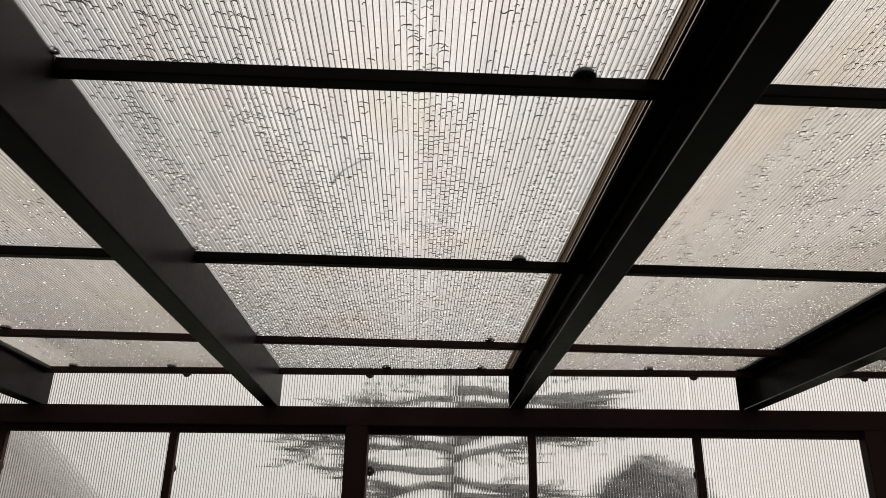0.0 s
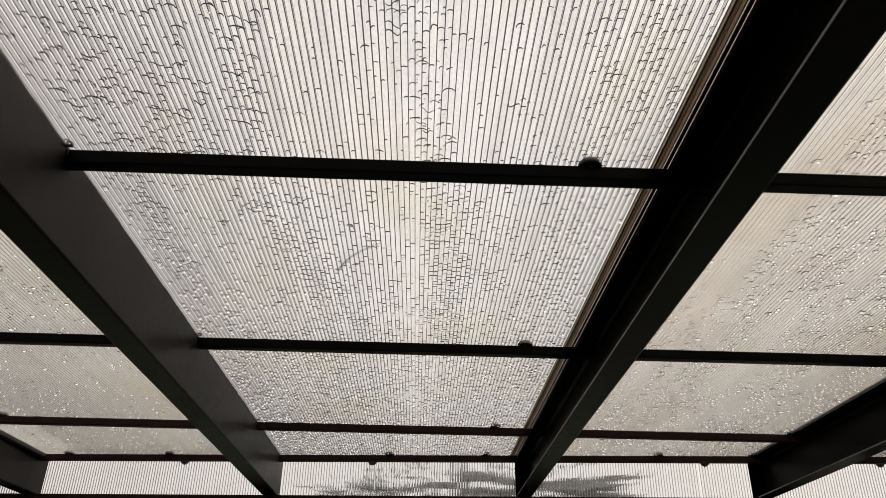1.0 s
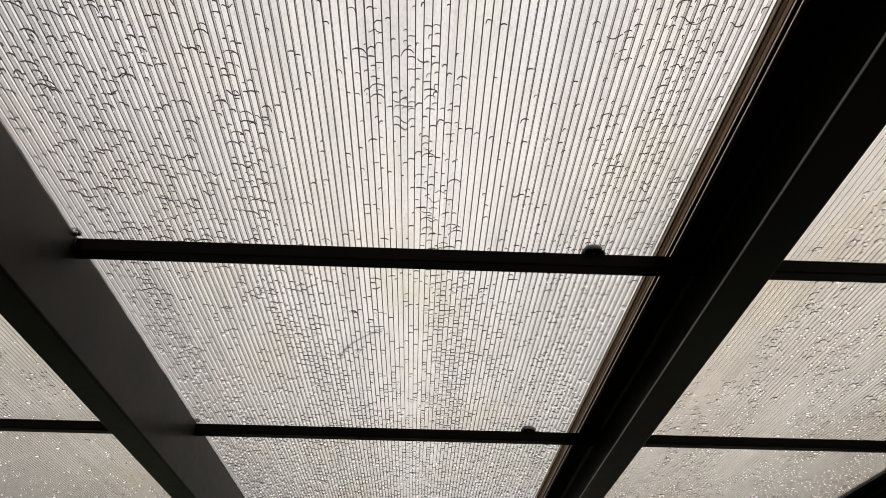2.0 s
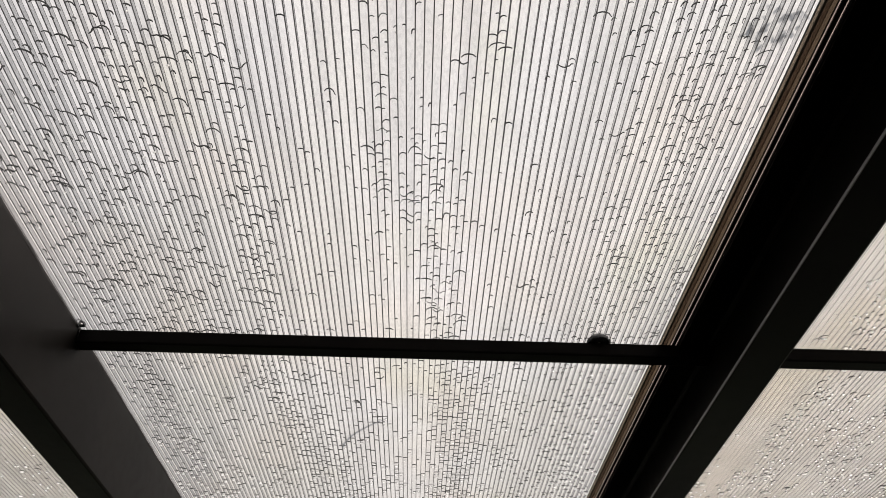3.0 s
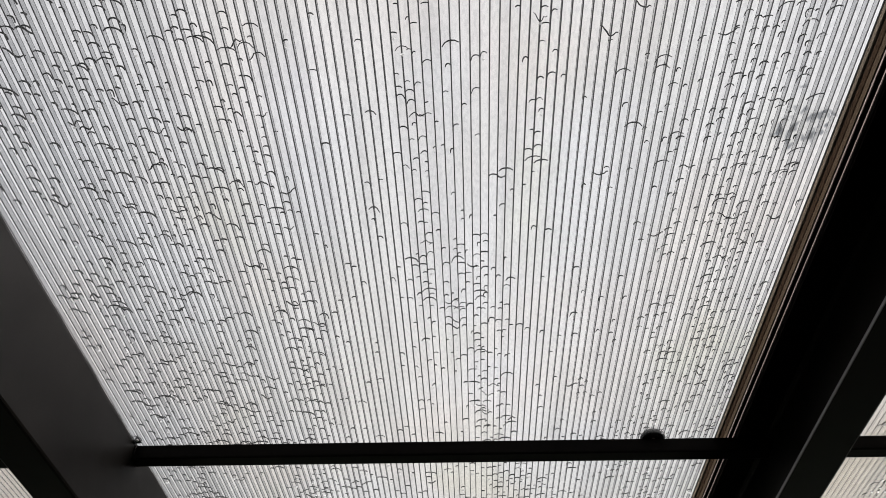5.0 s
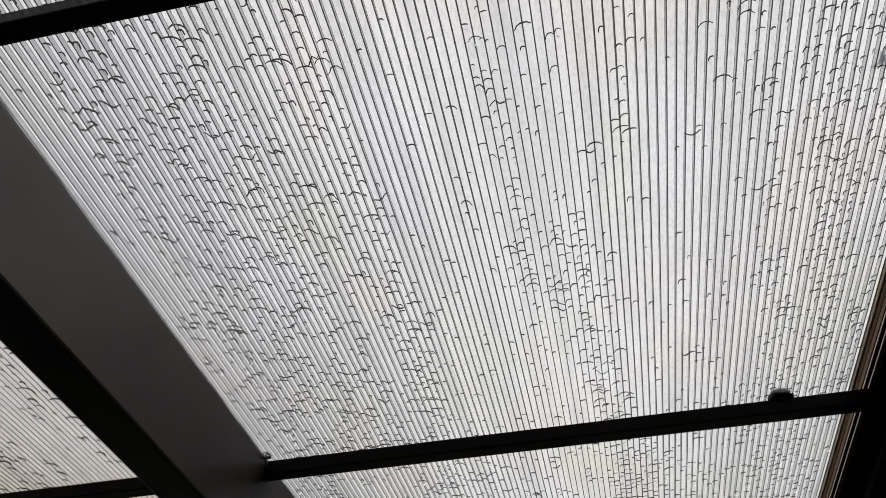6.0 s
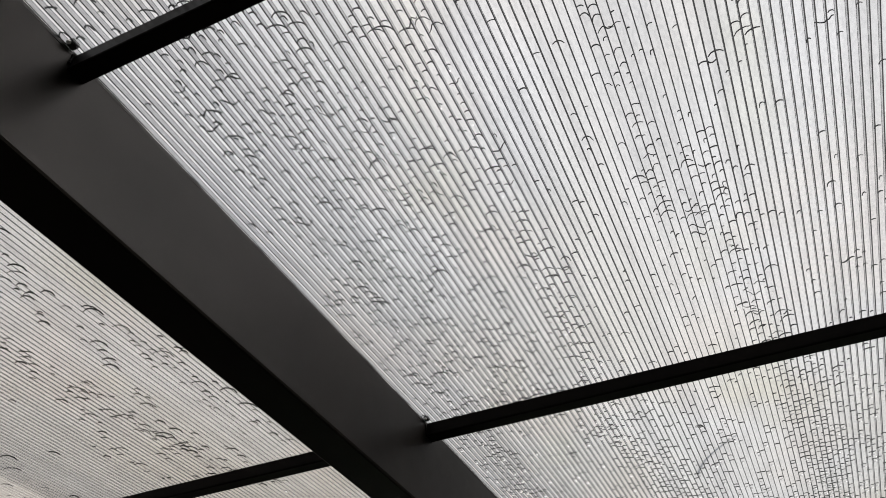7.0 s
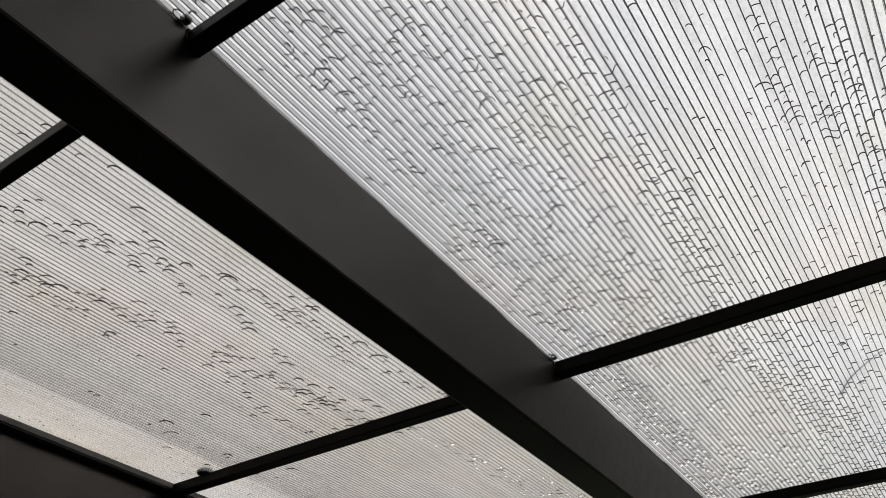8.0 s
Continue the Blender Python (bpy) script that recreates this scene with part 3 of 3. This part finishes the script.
for a, b in (BAYS[0], BAYS[1], BAYS[3], BAYS[4]):
    bm = box(bmesh.new(), b - 0.003, b + 0.0044, BACK, SHEET_FAR + SKEW * b - 0.05, -0.001, 0.012)
    thing("sealing_strip", bm, RUBBER_BROWN, "dark brown rubber strip along the edge of the roof sheet", "trim", kind="structure", at=pose(0, 0, ROOF))
for x in (BAYS[1][0], BAYS[0][0]):
    bm = box(bmesh.new(), x - 0.002, x + 0.027, BACK, SHEET_FAR + SKEW * x - 0.06, -0.016, 0.0002)
    bmesh.ops.bevel(bm, geom=[e for e in bm.edges if abs(e.verts[0].co.y - e.verts[1].co.y) > 1], offset=0.003, segments=2, affect='EDGES')
    thing("sealing_strip", bm, RUBBER_BROWN, "dark brown rubber strip along the edge of the roof sheet", "trim", kind="structure", at=pose(0, 0, ROOF))

# a ragged bead of dark sealant between the web of each rafter and the sheet beside it
for n, (a, b) in enumerate(BAYS[1:4]):
    bm = bmesh.new()
    rows, steps = [], 240
    for k in range(steps + 1):
        y = BACK + (BEAM_Y + SKEW * a - BACK) * k / steps
        out = 0.0004 + 0.0008 * noise.noise(Vector((n * 3.1, y * 14.0, 0.0))) + 0.0005 * noise.noise(Vector((n * 3.1, y * 60.0, 4.0)))
        rows.append([bm.verts.new(c) for c in ((a - 0.004, y, -0.0001), (a - 0.004, y, -0.0042), (a + out * 0.7, y, -0.0040), (a + out, y, -0.0016), (a + out * 0.8, y, 0.0004))])
    for p, q in zip(rows, rows[1:]):
        for j in range(5):
            e = (j + 1) % 5
            bm.faces.new((p[j], p[e], q[e], q[j]))
    bm.faces.new(rows[0])
    bm.faces.new(rows[-1][::-1])
    bmesh.ops.recalc_face_normals(bm, faces=bm.faces)
    thing("sealant_bead", bm, RUBBER_BROWN, "ragged dark sealant bead between rafter and roof sheet", "trim", kind="structure", at=pose(0, 0, ROOF))


# fixing buttons on the sheets, above the purlins
def button(at, label="round dark fixing button screwed through the sheet"):
    ob = holder("fixing_button", at, label, "fixing button", "sheet fixings")
    part("washer", lathe([(0.001, 0.0), (0.0195, 0.0), (0.0205, 0.002), (0.0205, 0.004), (0.0190, 0.006)]), RUBBER, ob)
    part("cap", lathe([(0.0170, 0.005), (0.0165, 0.009), (0.014, 0.013), (0.009, 0.0152), (0.002, 0.0155)]), RUBBER, ob)
    part("screw", lathe([(0.003, -0.012), (0.003, 0.005)], 8), ALU, ob)
    return ob


first_button = None
for n, (a, b) in enumerate(BAYS):
    for i, y in enumerate(PURLINS):
        spots = {2: [0.870], 1: [a + 0.13], 3: [b - 0.004]}.get(n, [a + 0.1])
        if i == 5:
            spots = {2: [0.467, 0.872], 1: [a + 0.126, a + 0.568], 3: [b - 0.004, a + 0.521]}.get(n, [a + 0.1])
        for x in spots:
            m = pose(x, y + PURLIN_W / 2 - 0.009 + (SKEW if i == 5 else LIE) * x, zr(0.0014))
            if first_button is None:
                first_button = button(m)
            else:
                copy_thing(first_button, m)



# spring clips in the corner of the middle sheet, between purlin and rafter
def sheet_clip(at):
    ob = holder("sheet_clip", at, "small black sheet clip with wire loop beside the steel rafter", "clip", "sheet clips")
    bm = box(bmesh.new(), 0.0, 0.009, 0.012, 0.0225, 0.0003, 0.0075)
    bmesh.ops.bevel(bm, geom=bm.edges[:], offset=0.0012, segments=2, affect='EDGES')
    part("block", bm, RUBBER, ob)
    vs, fs = [], []
    stroke(vs, fs, [(0.0005, 0.014), (0.0, 0.007), (0.0015, 0.002), (0.005, 0.0), (0.0085, 0.002), (0.0098, 0.007), (0.0096, 0.014), (0.0098, 0.021)], 0.0016, 0.0008)
    loop = new("wire_loop", raw("wire_loop", vs, fs, RUBBER))
    loop.parent = ob
    bm = lathe([(0.0022, -0.0005), (0.0026, 0.0004), (0.0026, 0.0015), (0.0014, 0.0022)], 10)
    bmesh.ops.translate(bm, verts=bm.verts, vec=(0.005, 0.012, 0.0))
    part("screw_head", bm, ALU, ob, "pale screw head")
    return ob


first_clip = None
for y in PURLINS[:5]:
    m = pose(0.0005, y - 0.0245, zr(0.0002))
    if first_clip is None:
        first_clip = sheet_clip(m)
    else:
        copy_thing(first_clip, m)

# specks of dirt on the sheet beside the low rafter
rng = random.Random(21)
vs, fs = [], []
for _ in range(130):
    x, y = BAYS[1][0] + abs(rng.gauss(0.0, 0.11)) + 0.01, rng.uniform(0.2, 1.4)
    r, e, a0, i = rng.uniform(0.0006, 0.0018), rng.uniform(1.0, 2.6), rng.uniform(0, 3.1), len(vs)
    for z, f in ((0.0, 1.0), (-0.0008, 0.6)):
        for j in range(6):
            a = j * math.pi / 3
            px, py = r * e * math.cos(a) * f * rng.uniform(0.8, 1.2), r * math.sin(a) * f
            vs.append((x + px * math.cos(a0) - py * math.sin(a0), y + px * math.sin(a0) + py * math.cos(a0), z))
    fs += [(i + j, i + (j + 1) % 6, i + 6 + (j + 1) % 6, i + 6 + j) for j in range(6)] + [tuple(range(i + 6, i + 12))]
specks = new("dirt_specks", raw("dirt_specks", vs, fs, RUBBER))
specks.matrix_world = pose(0, 0, ROOF)
tagged(specks, "small dark specks of dirt on the roof sheet", "dirt", kind="stuff")

# wet leaves lying on the middle sheet
rng = random.Random(5)
for k in range(34):
    bm = bmesh.new()
    ln, wd = rng.uniform(0.006, 0.017), rng.uniform(0.003, 0.007)
    top = []
    for i in range(7):
        t = i / 6
        h = wd * math.sin(math.pi * (0.06 + 0.88 * t)) * (1 - 0.3 * t)
        lift = 0.006 * math.sin(3 * t + k * 0.2)
        top.append((bm.verts.new((t * ln, h / 2, 0.001 + max(0, lift))), bm.verts.new((t * ln, -h / 2, 0.001 + max(0, lift)))))
    for p, q in zip(top, top[1:]):
        bm.faces.new((p[0], q[0], q[1], p[1]))
    bmesh.ops.solidify(bm, geom=bm.faces[:], thickness=0.0006)
    thing("wet_leaf", bm, DEAD_LEAF, "small rotting leaf stuck to the wet roof sheet", "leaf", "leaves on the roof",
          at=pose(0.944 + rng.uniform(-0.030, 0.024), 0.426 + rng.gauss(0, 0.013), zr(THICK + 0.001), 0, 0, 90 + rng.gauss(0, 25)))

# a thin twig on the middle sheet
bm = bmesh.new()
for k in range(9):
    t = k / 8
    c, r = Vector((0.130 * t, 0.115 * t - 0.02 * math.sin(3 * t), 0.002)), 0.0018 - 0.0008 * t
    for j in range(6):
        bm.verts.new((c.x - r * math.cos(j * math.pi / 3), c.y + r * math.cos(j * math.pi / 3), c.z + r * math.sin(j * math.pi / 3)))
bm.verts.ensure_lookup_table()
for k in range(8):
    for j in range(6):
        e = (j + 1) % 6
        bm.faces.new([bm.verts[i] for i in (6 * k + j, 6 * k + 6 + j, 6 * k + 6 + e, 6 * k + e)])
thing("twig", bm, DEAD_LEAF, "thin pale wet twig lying on the roof sheet", "twig", at=pose(0.405, 1.497, zr(THICK + 0.001), 0, 0, -95))

# ---- front wall: header beam, posts, mullions and ribbed sheets ----
BX0, BX1 = -2.3, 3.3


def fy(x):
    return BEAM_Y + SKEW * x


thing("header_beam", bar((BX0, fy(BX0) + 0.04, zr(-RAFTER_H)), (BX1, fy(BX1) + 0.04, zr(-RAFTER_H)), 0.08, 0.08, 0.004), STEEL_BROWN,
      "dark brown steel header beam carrying the rafters", "header beam", kind="structure")
SHEET_Y = 0.062                      # the wall sheets stand this far behind the near face of the beam


def upright(name, x, wide, deep, front, label, category, group):
    y = fy(x) + front + deep / 2
    bm = box(bmesh.new(), -wide / 2, wide / 2, -deep / 2, deep / 2, 0.0, ROOF - RAFTER_H - 0.08)
    long = [e for e in bm.edges if abs(e.verts[0].co.z - e.verts[1].co.z) > 1]
    bmesh.ops.bevel(bm, geom=long, offset=0.003, segments=2, affect='EDGES')
    return thing(name, bm, STEEL_BROWN, label, category, group, at=pose(x, y, 0, 0, 0, math.degrees(math.atan(SKEW))))


POSTS = [-1.95, 0.3522, 2.4908]
MULLIONS = [-1.2036, -0.4455, 1.0925, 1.7771]
for x in POSTS:
    upright("post", x, 0.096, 0.06, 0.0, "dark brown square steel post under the header beam", "post", "wall posts")
for x in MULLIONS:
    upright("mullion", x, 0.033, 0.03, 0.03, "slim dark steel mullion between two wall sheets", "mullion", "wall mullions")


def wall_sheet(x0, x1, z0, z1, label, back=None, skew=None):
    """A ribbed upright sheet, from x0 to x1 and z0 to z1, its ribs upright."""
    turn = math.degrees(math.atan(SKEW if skew is None else skew))
    ob = holder("wall_sheet", pose(0, BEAM_Y + (SHEET_Y if back is None else back), 0, 0, 0, turn), label, "wall sheet", "wall sheets", "structure")
    pitch = 0.0115
    bm = bmesh.new()
    bm.faces.new([bm.verts.new(c) for c in ((x0, 0.008, z0), (x1, 0.008, z0), (x1, 0.008, z1), (x0, 0.008, z1))])
    skin = part("outer_skin", bm, WALL_SKIN, ob)
    bm = bmesh.new()
    x = x0
    while x < x1:
        w = 0.0036 * random.uniform(0.85, 1.15)
        vs = [bm.verts.new(c) for c in ((x - w / 2, 0.0, z0), (x + w / 2, 0.0, z0), (x + w / 2, 0.0, z1), (x - w / 2, 0.0, z1))]
        bm.faces.new(vs)
        bk = [bm.verts.new(c) for c in ((x, 0.006, z0), (x, 0.006, z1))]
        bm.faces.new((vs[0], vs[3], bk[1], bk[0]))
        bm.faces.new((vs[2], vs[1], bk[0], bk[1]))
        x += pitch
    ribs = part("webs", bm, WALL_WEB, ob)
    tagged(ribs, kind="stuff")
    skin.visible_shadow = ribs.visible_shadow = False
    return ob


BAND_BACK, BAND_SKEW = 0.0600, -0.0846      # the strip above the beam stands in a plane of its own
for a, b in zip([BX0] + POSTS, POSTS + [BX1]):
    thing("top_rail", bar((a + 0.048, fy(a) + 0.05, zr(-RAFTER_H - 0.0802)), (b - 0.048, fy(b) + 0.05, zr(-RAFTER_H - 0.0802)), 0.03, 0.030, 0.002), STEEL_BROWN,
          "slim dark steel rail under the header beam holding the wall sheets", "rail", "wall rails")
WX = [BX0] + sorted(POSTS[1:] + MULLIONS) + [BX1]
for a, b in zip(WX, WX[1:]):
    wall_sheet(a + 0.002, b - 0.002, 0.05, zr(-RAFTER_H - 0.05), "clear ribbed polycarbonate wall sheet under the header beam")
for a, b in ((BX0, -0.43), (-0.427, 0.404), (0.407, 1.776), (1.779, BX1)):
    wall_sheet(a + 0.001, b - 0.001, zr(-RAFTER_H), zr(-0.004), "clear ribbed polycarbonate strip between the rafter ends", BAND_BACK, BAND_SKEW)
for x in (-0.436, 0.390, 1.800, 2.519):
    copy_thing(first_button, pose(x, BEAM_Y + BAND_BACK + BAND_SKEW * x + 0.002, zr(-0.003), -90, 0, 0))
for x in (-1.207, -0.444, 0.411, 1.777):
    copy_thing(first_button, pose(x, fy(x) + SHEET_Y + 0.002, zr(-0.42), -90, 0, 0))

# ---- the rest of the shelter and the garden ----
thing("floor", box(bmesh.new(), -2.3, 3.4, BACK, BEAM_Y + 0.2, -0.12, 0.0), CONCRETE, "plain grey concrete floor", "floor", kind="structure")
thing("wall_back", box(bmesh.new(), -2.5, 3.6, BACK - 0.3, BACK + 0.25, -0.1, 3.2), BRICK_DARK, "plain dark rendered house wall", "wall", kind="structure")
thing("wall_left", box(bmesh.new(), -2.5, -2.3, BACK, BEAM_Y, -0.1, 2.28), BRICK_DARK, "plain dark rendered side wall", "wall", kind="structure")
bm = bmesh.new()
bmesh.ops.create_grid(bm, x_segments=4, y_segments=4, size=400)
thing("ground", bm, GRASS, "mown green grass", "ground", kind="structure", at=pose(0, 0, -0.06))


# a spreading tree beyond the wall
def limb(bm, pts, r0, r1, sides=6):
    rings = []
    for i, p in enumerate(pts):
        d = (pts[min(i + 1, len(pts) - 1)] - pts[max(i - 1, 0)]).normalized()
        u = d.cross(Vector((0.3, 0.2, 1))).normalized()
        v = d.cross(u)
        r = r0 + (r1 - r0) * i / (len(pts) - 1)
        rings.append([bm.verts.new(p + (u * math.cos(a) + v * math.sin(a)) * r) for a in (2 * math.pi * k / sides for k in range(sides))])
    for a, b in zip(rings, rings[1:]):
        for k in range(sides):
            bm.faces.new((a[k], a[(k + 1) % sides], b[(k + 1) % sides], b[k]))
    bm.faces.new(rings[-1])


def tree(at, height, spread, seed, leaves=500):
    rg = random.Random(seed)
    ob = holder("tree", at, "nearly bare spreading tree with crooked dark limbs", "tree")
    bm = bmesh.new()
    trunk = [Vector((0.06 * math.sin(2 * t), 0.05 * math.cos(3 * t), t * height * 0.58)) for t in (0, 0.25, 0.5, 0.75, 1.0)]
    limb(bm, trunk, 0.085, 0.022, 10)
    part("trunk", bm, BARK, ob)
    bm = bmesh.new()
    tips = []

    def grow(p, d, length, r, depth):
        pts = [p]
        for _ in range(8):
            d = (d + Vector((rg.uniform(-0.2, 0.2), rg.uniform(-0.3, 0.3), rg.uniform(-0.26, 0.26) - 0.25 * d.z))).normalized()
            pts.append(pts[-1] + d * length / 8)
        limb(bm, pts, r, r * 0.45, 6 if depth < 2 else 4)
        tips.append(pts[-1])
        if depth < 3:
            for _ in range(4):
                q = pts[rg.randrange(2, 8)]
                e = (d * 1.3 + Vector((rg.uniform(-0.7, 0.7), rg.uniform(-1, 1), rg.uniform(-0.5, 0.5)))).normalized()
                grow(q, e, length * rg.uniform(0.45, 0.65), r * 0.6, depth + 1)

    top = trunk[-1]
    for k in range(14):
        way = 1 if k % 2 else -1
        start = trunk[3].lerp(trunk[4], k / 13) - Vector((0, 0, 0.12))
        grow(start + Vector((0, 0, -0.1)), Vector((way, rg.uniform(-0.6, 0.6), rg.uniform(-0.12, 0.2))).normalized(), spread * rg.uniform(0.5, 0.8), rg.uniform(0.018, 0.038), 0)
    part("limbs", bm, BARK, ob)
    bm = bmesh.new()
    for _ in range(leaves):
        c = top.lerp(rg.choice(tips), rg.uniform(0.3, 1.0)) + Vector([rg.gauss(0, 0.1) for _ in range(3)])
        s = rg.uniform(0.015, 0.035)
        u = Vector([rg.gauss(0, 1) for _ in range(3)]).normalized()
        v = u.orthogonal().normalized()
        bm.faces.new([bm.verts.new(c + w) for w in (u * s * 1.6, v * s * 0.7, -u * s * 1.6, -v * s * 0.7)])
    tagged(part("crown", bm, LEAF, ob), kind="stuff")
    return ob


tree(pose(0.84, 5.7, -0.06), 5.25, 1.15, 3, 250)


def shrub(at, wide, high, seed):
    rg = random.Random(seed)
    ob = holder("shrub", at, "dense rounded shrub with purple-grey leaves", "shrub")
    bm = bmesh.new()
    for _ in range(7):
        a = rg.uniform(0, 6.28)
        tip = Vector((math.cos(a) * wide * 0.3, math.sin(a) * wide * 0.3, high * 0.8))
        limb(bm, [Vector((0, 0, 0)), tip * 0.5 + Vector((0, 0, 0.1)), tip], 0.025, 0.008, 5)
    part("stems", bm, BARK, ob)
    bm = bmesh.new()
    for _ in range(6000):
        d = Vector([rg.gauss(0, 1) for _ in range(3)]).normalized() * rg.uniform(0.55, 1.0) ** 0.5
        d *= 1 + 0.18 * noise.noise(d * 2.3)
        c = Vector((d.x * wide / 2, d.y * wide / 2, high - wide / 2 + d.z * (wide / 2 if d.z > 0 else high - wide / 2 - 0.1)))
        s = rg.uniform(0.025, 0.05)
        u = Vector([rg.gauss(0, 1) for _ in range(3)]).normalized()
        v = u.orthogonal().normalized()
        bm.faces.new([bm.verts.new(c + w) for w in (u * s * 1.5, v * s * 0.8, -u * s * 1.5, -v * s * 0.8)])
    tagged(part("crown", bm, SHRUB_LEAF, ob), kind="stuff")
    return ob


shrub(pose(2.37, 6.2, -0.06), 0.86, 2.43, 9)

# neighbouring house with a gable roof
house = holder("house", pose(-7.6, 11.5, -0.06), "grey plastered neighbouring house with a tiled gable roof", "house")
part("wall", box(bmesh.new(), -2.4, 2.4, -1.5, 6, 0, 2.3), PLASTER, house)
bm = bmesh.new()
prof = [(-2.8, 2.1), (0, 4.7), (2.8, 2.1), (2.8, 1.98), (0, 4.55), (-2.8, 1.98)]
fr = [bm.verts.new((x, -1.8, z)) for x, z in prof]
bk = [bm.verts.new((x, 6.3, z)) for x, z in prof]
for i in range(6):
    j = (i + 1) % 6
    bm.faces.new((fr[i], fr[j], bk[j], bk[i]))
for c in (fr, bk):
    bm.faces.new((c[0], c[1], c[4], c[5]))
    bm.faces.new((c[1], c[2], c[3], c[4]))
bmesh.ops.recalc_face_normals(bm, faces=bm.faces)
part("roof", bm, ROOF_TILE, house)
bm = bmesh.new()
g = [bm.verts.new(c) for c in ((-2.35, -1.45, 2.3), (2.35, -1.45, 2.3), (0, -1.45, 4.45), (-2.35, -1.3, 2.3), (2.35, -1.3, 2.3), (0, -1.3, 4.45))]
for f in ((0, 1, 2), (5, 4, 3), (0, 3, 4, 1), (1, 4, 5, 2), (2, 5, 3, 0)):
    bm.faces.new([g[i] for i in f])
part("gable", bm, PLASTER, house)
win = part("window", box(bmesh.new(), -0.6, 0.6, -1.53, -1.47, 0.9, 2.0), ALU, house)
part("pane", box(bmesh.new(), -0.53, 0.53, -1.545, -1.5, 0.97, 1.93), GLASS, win)
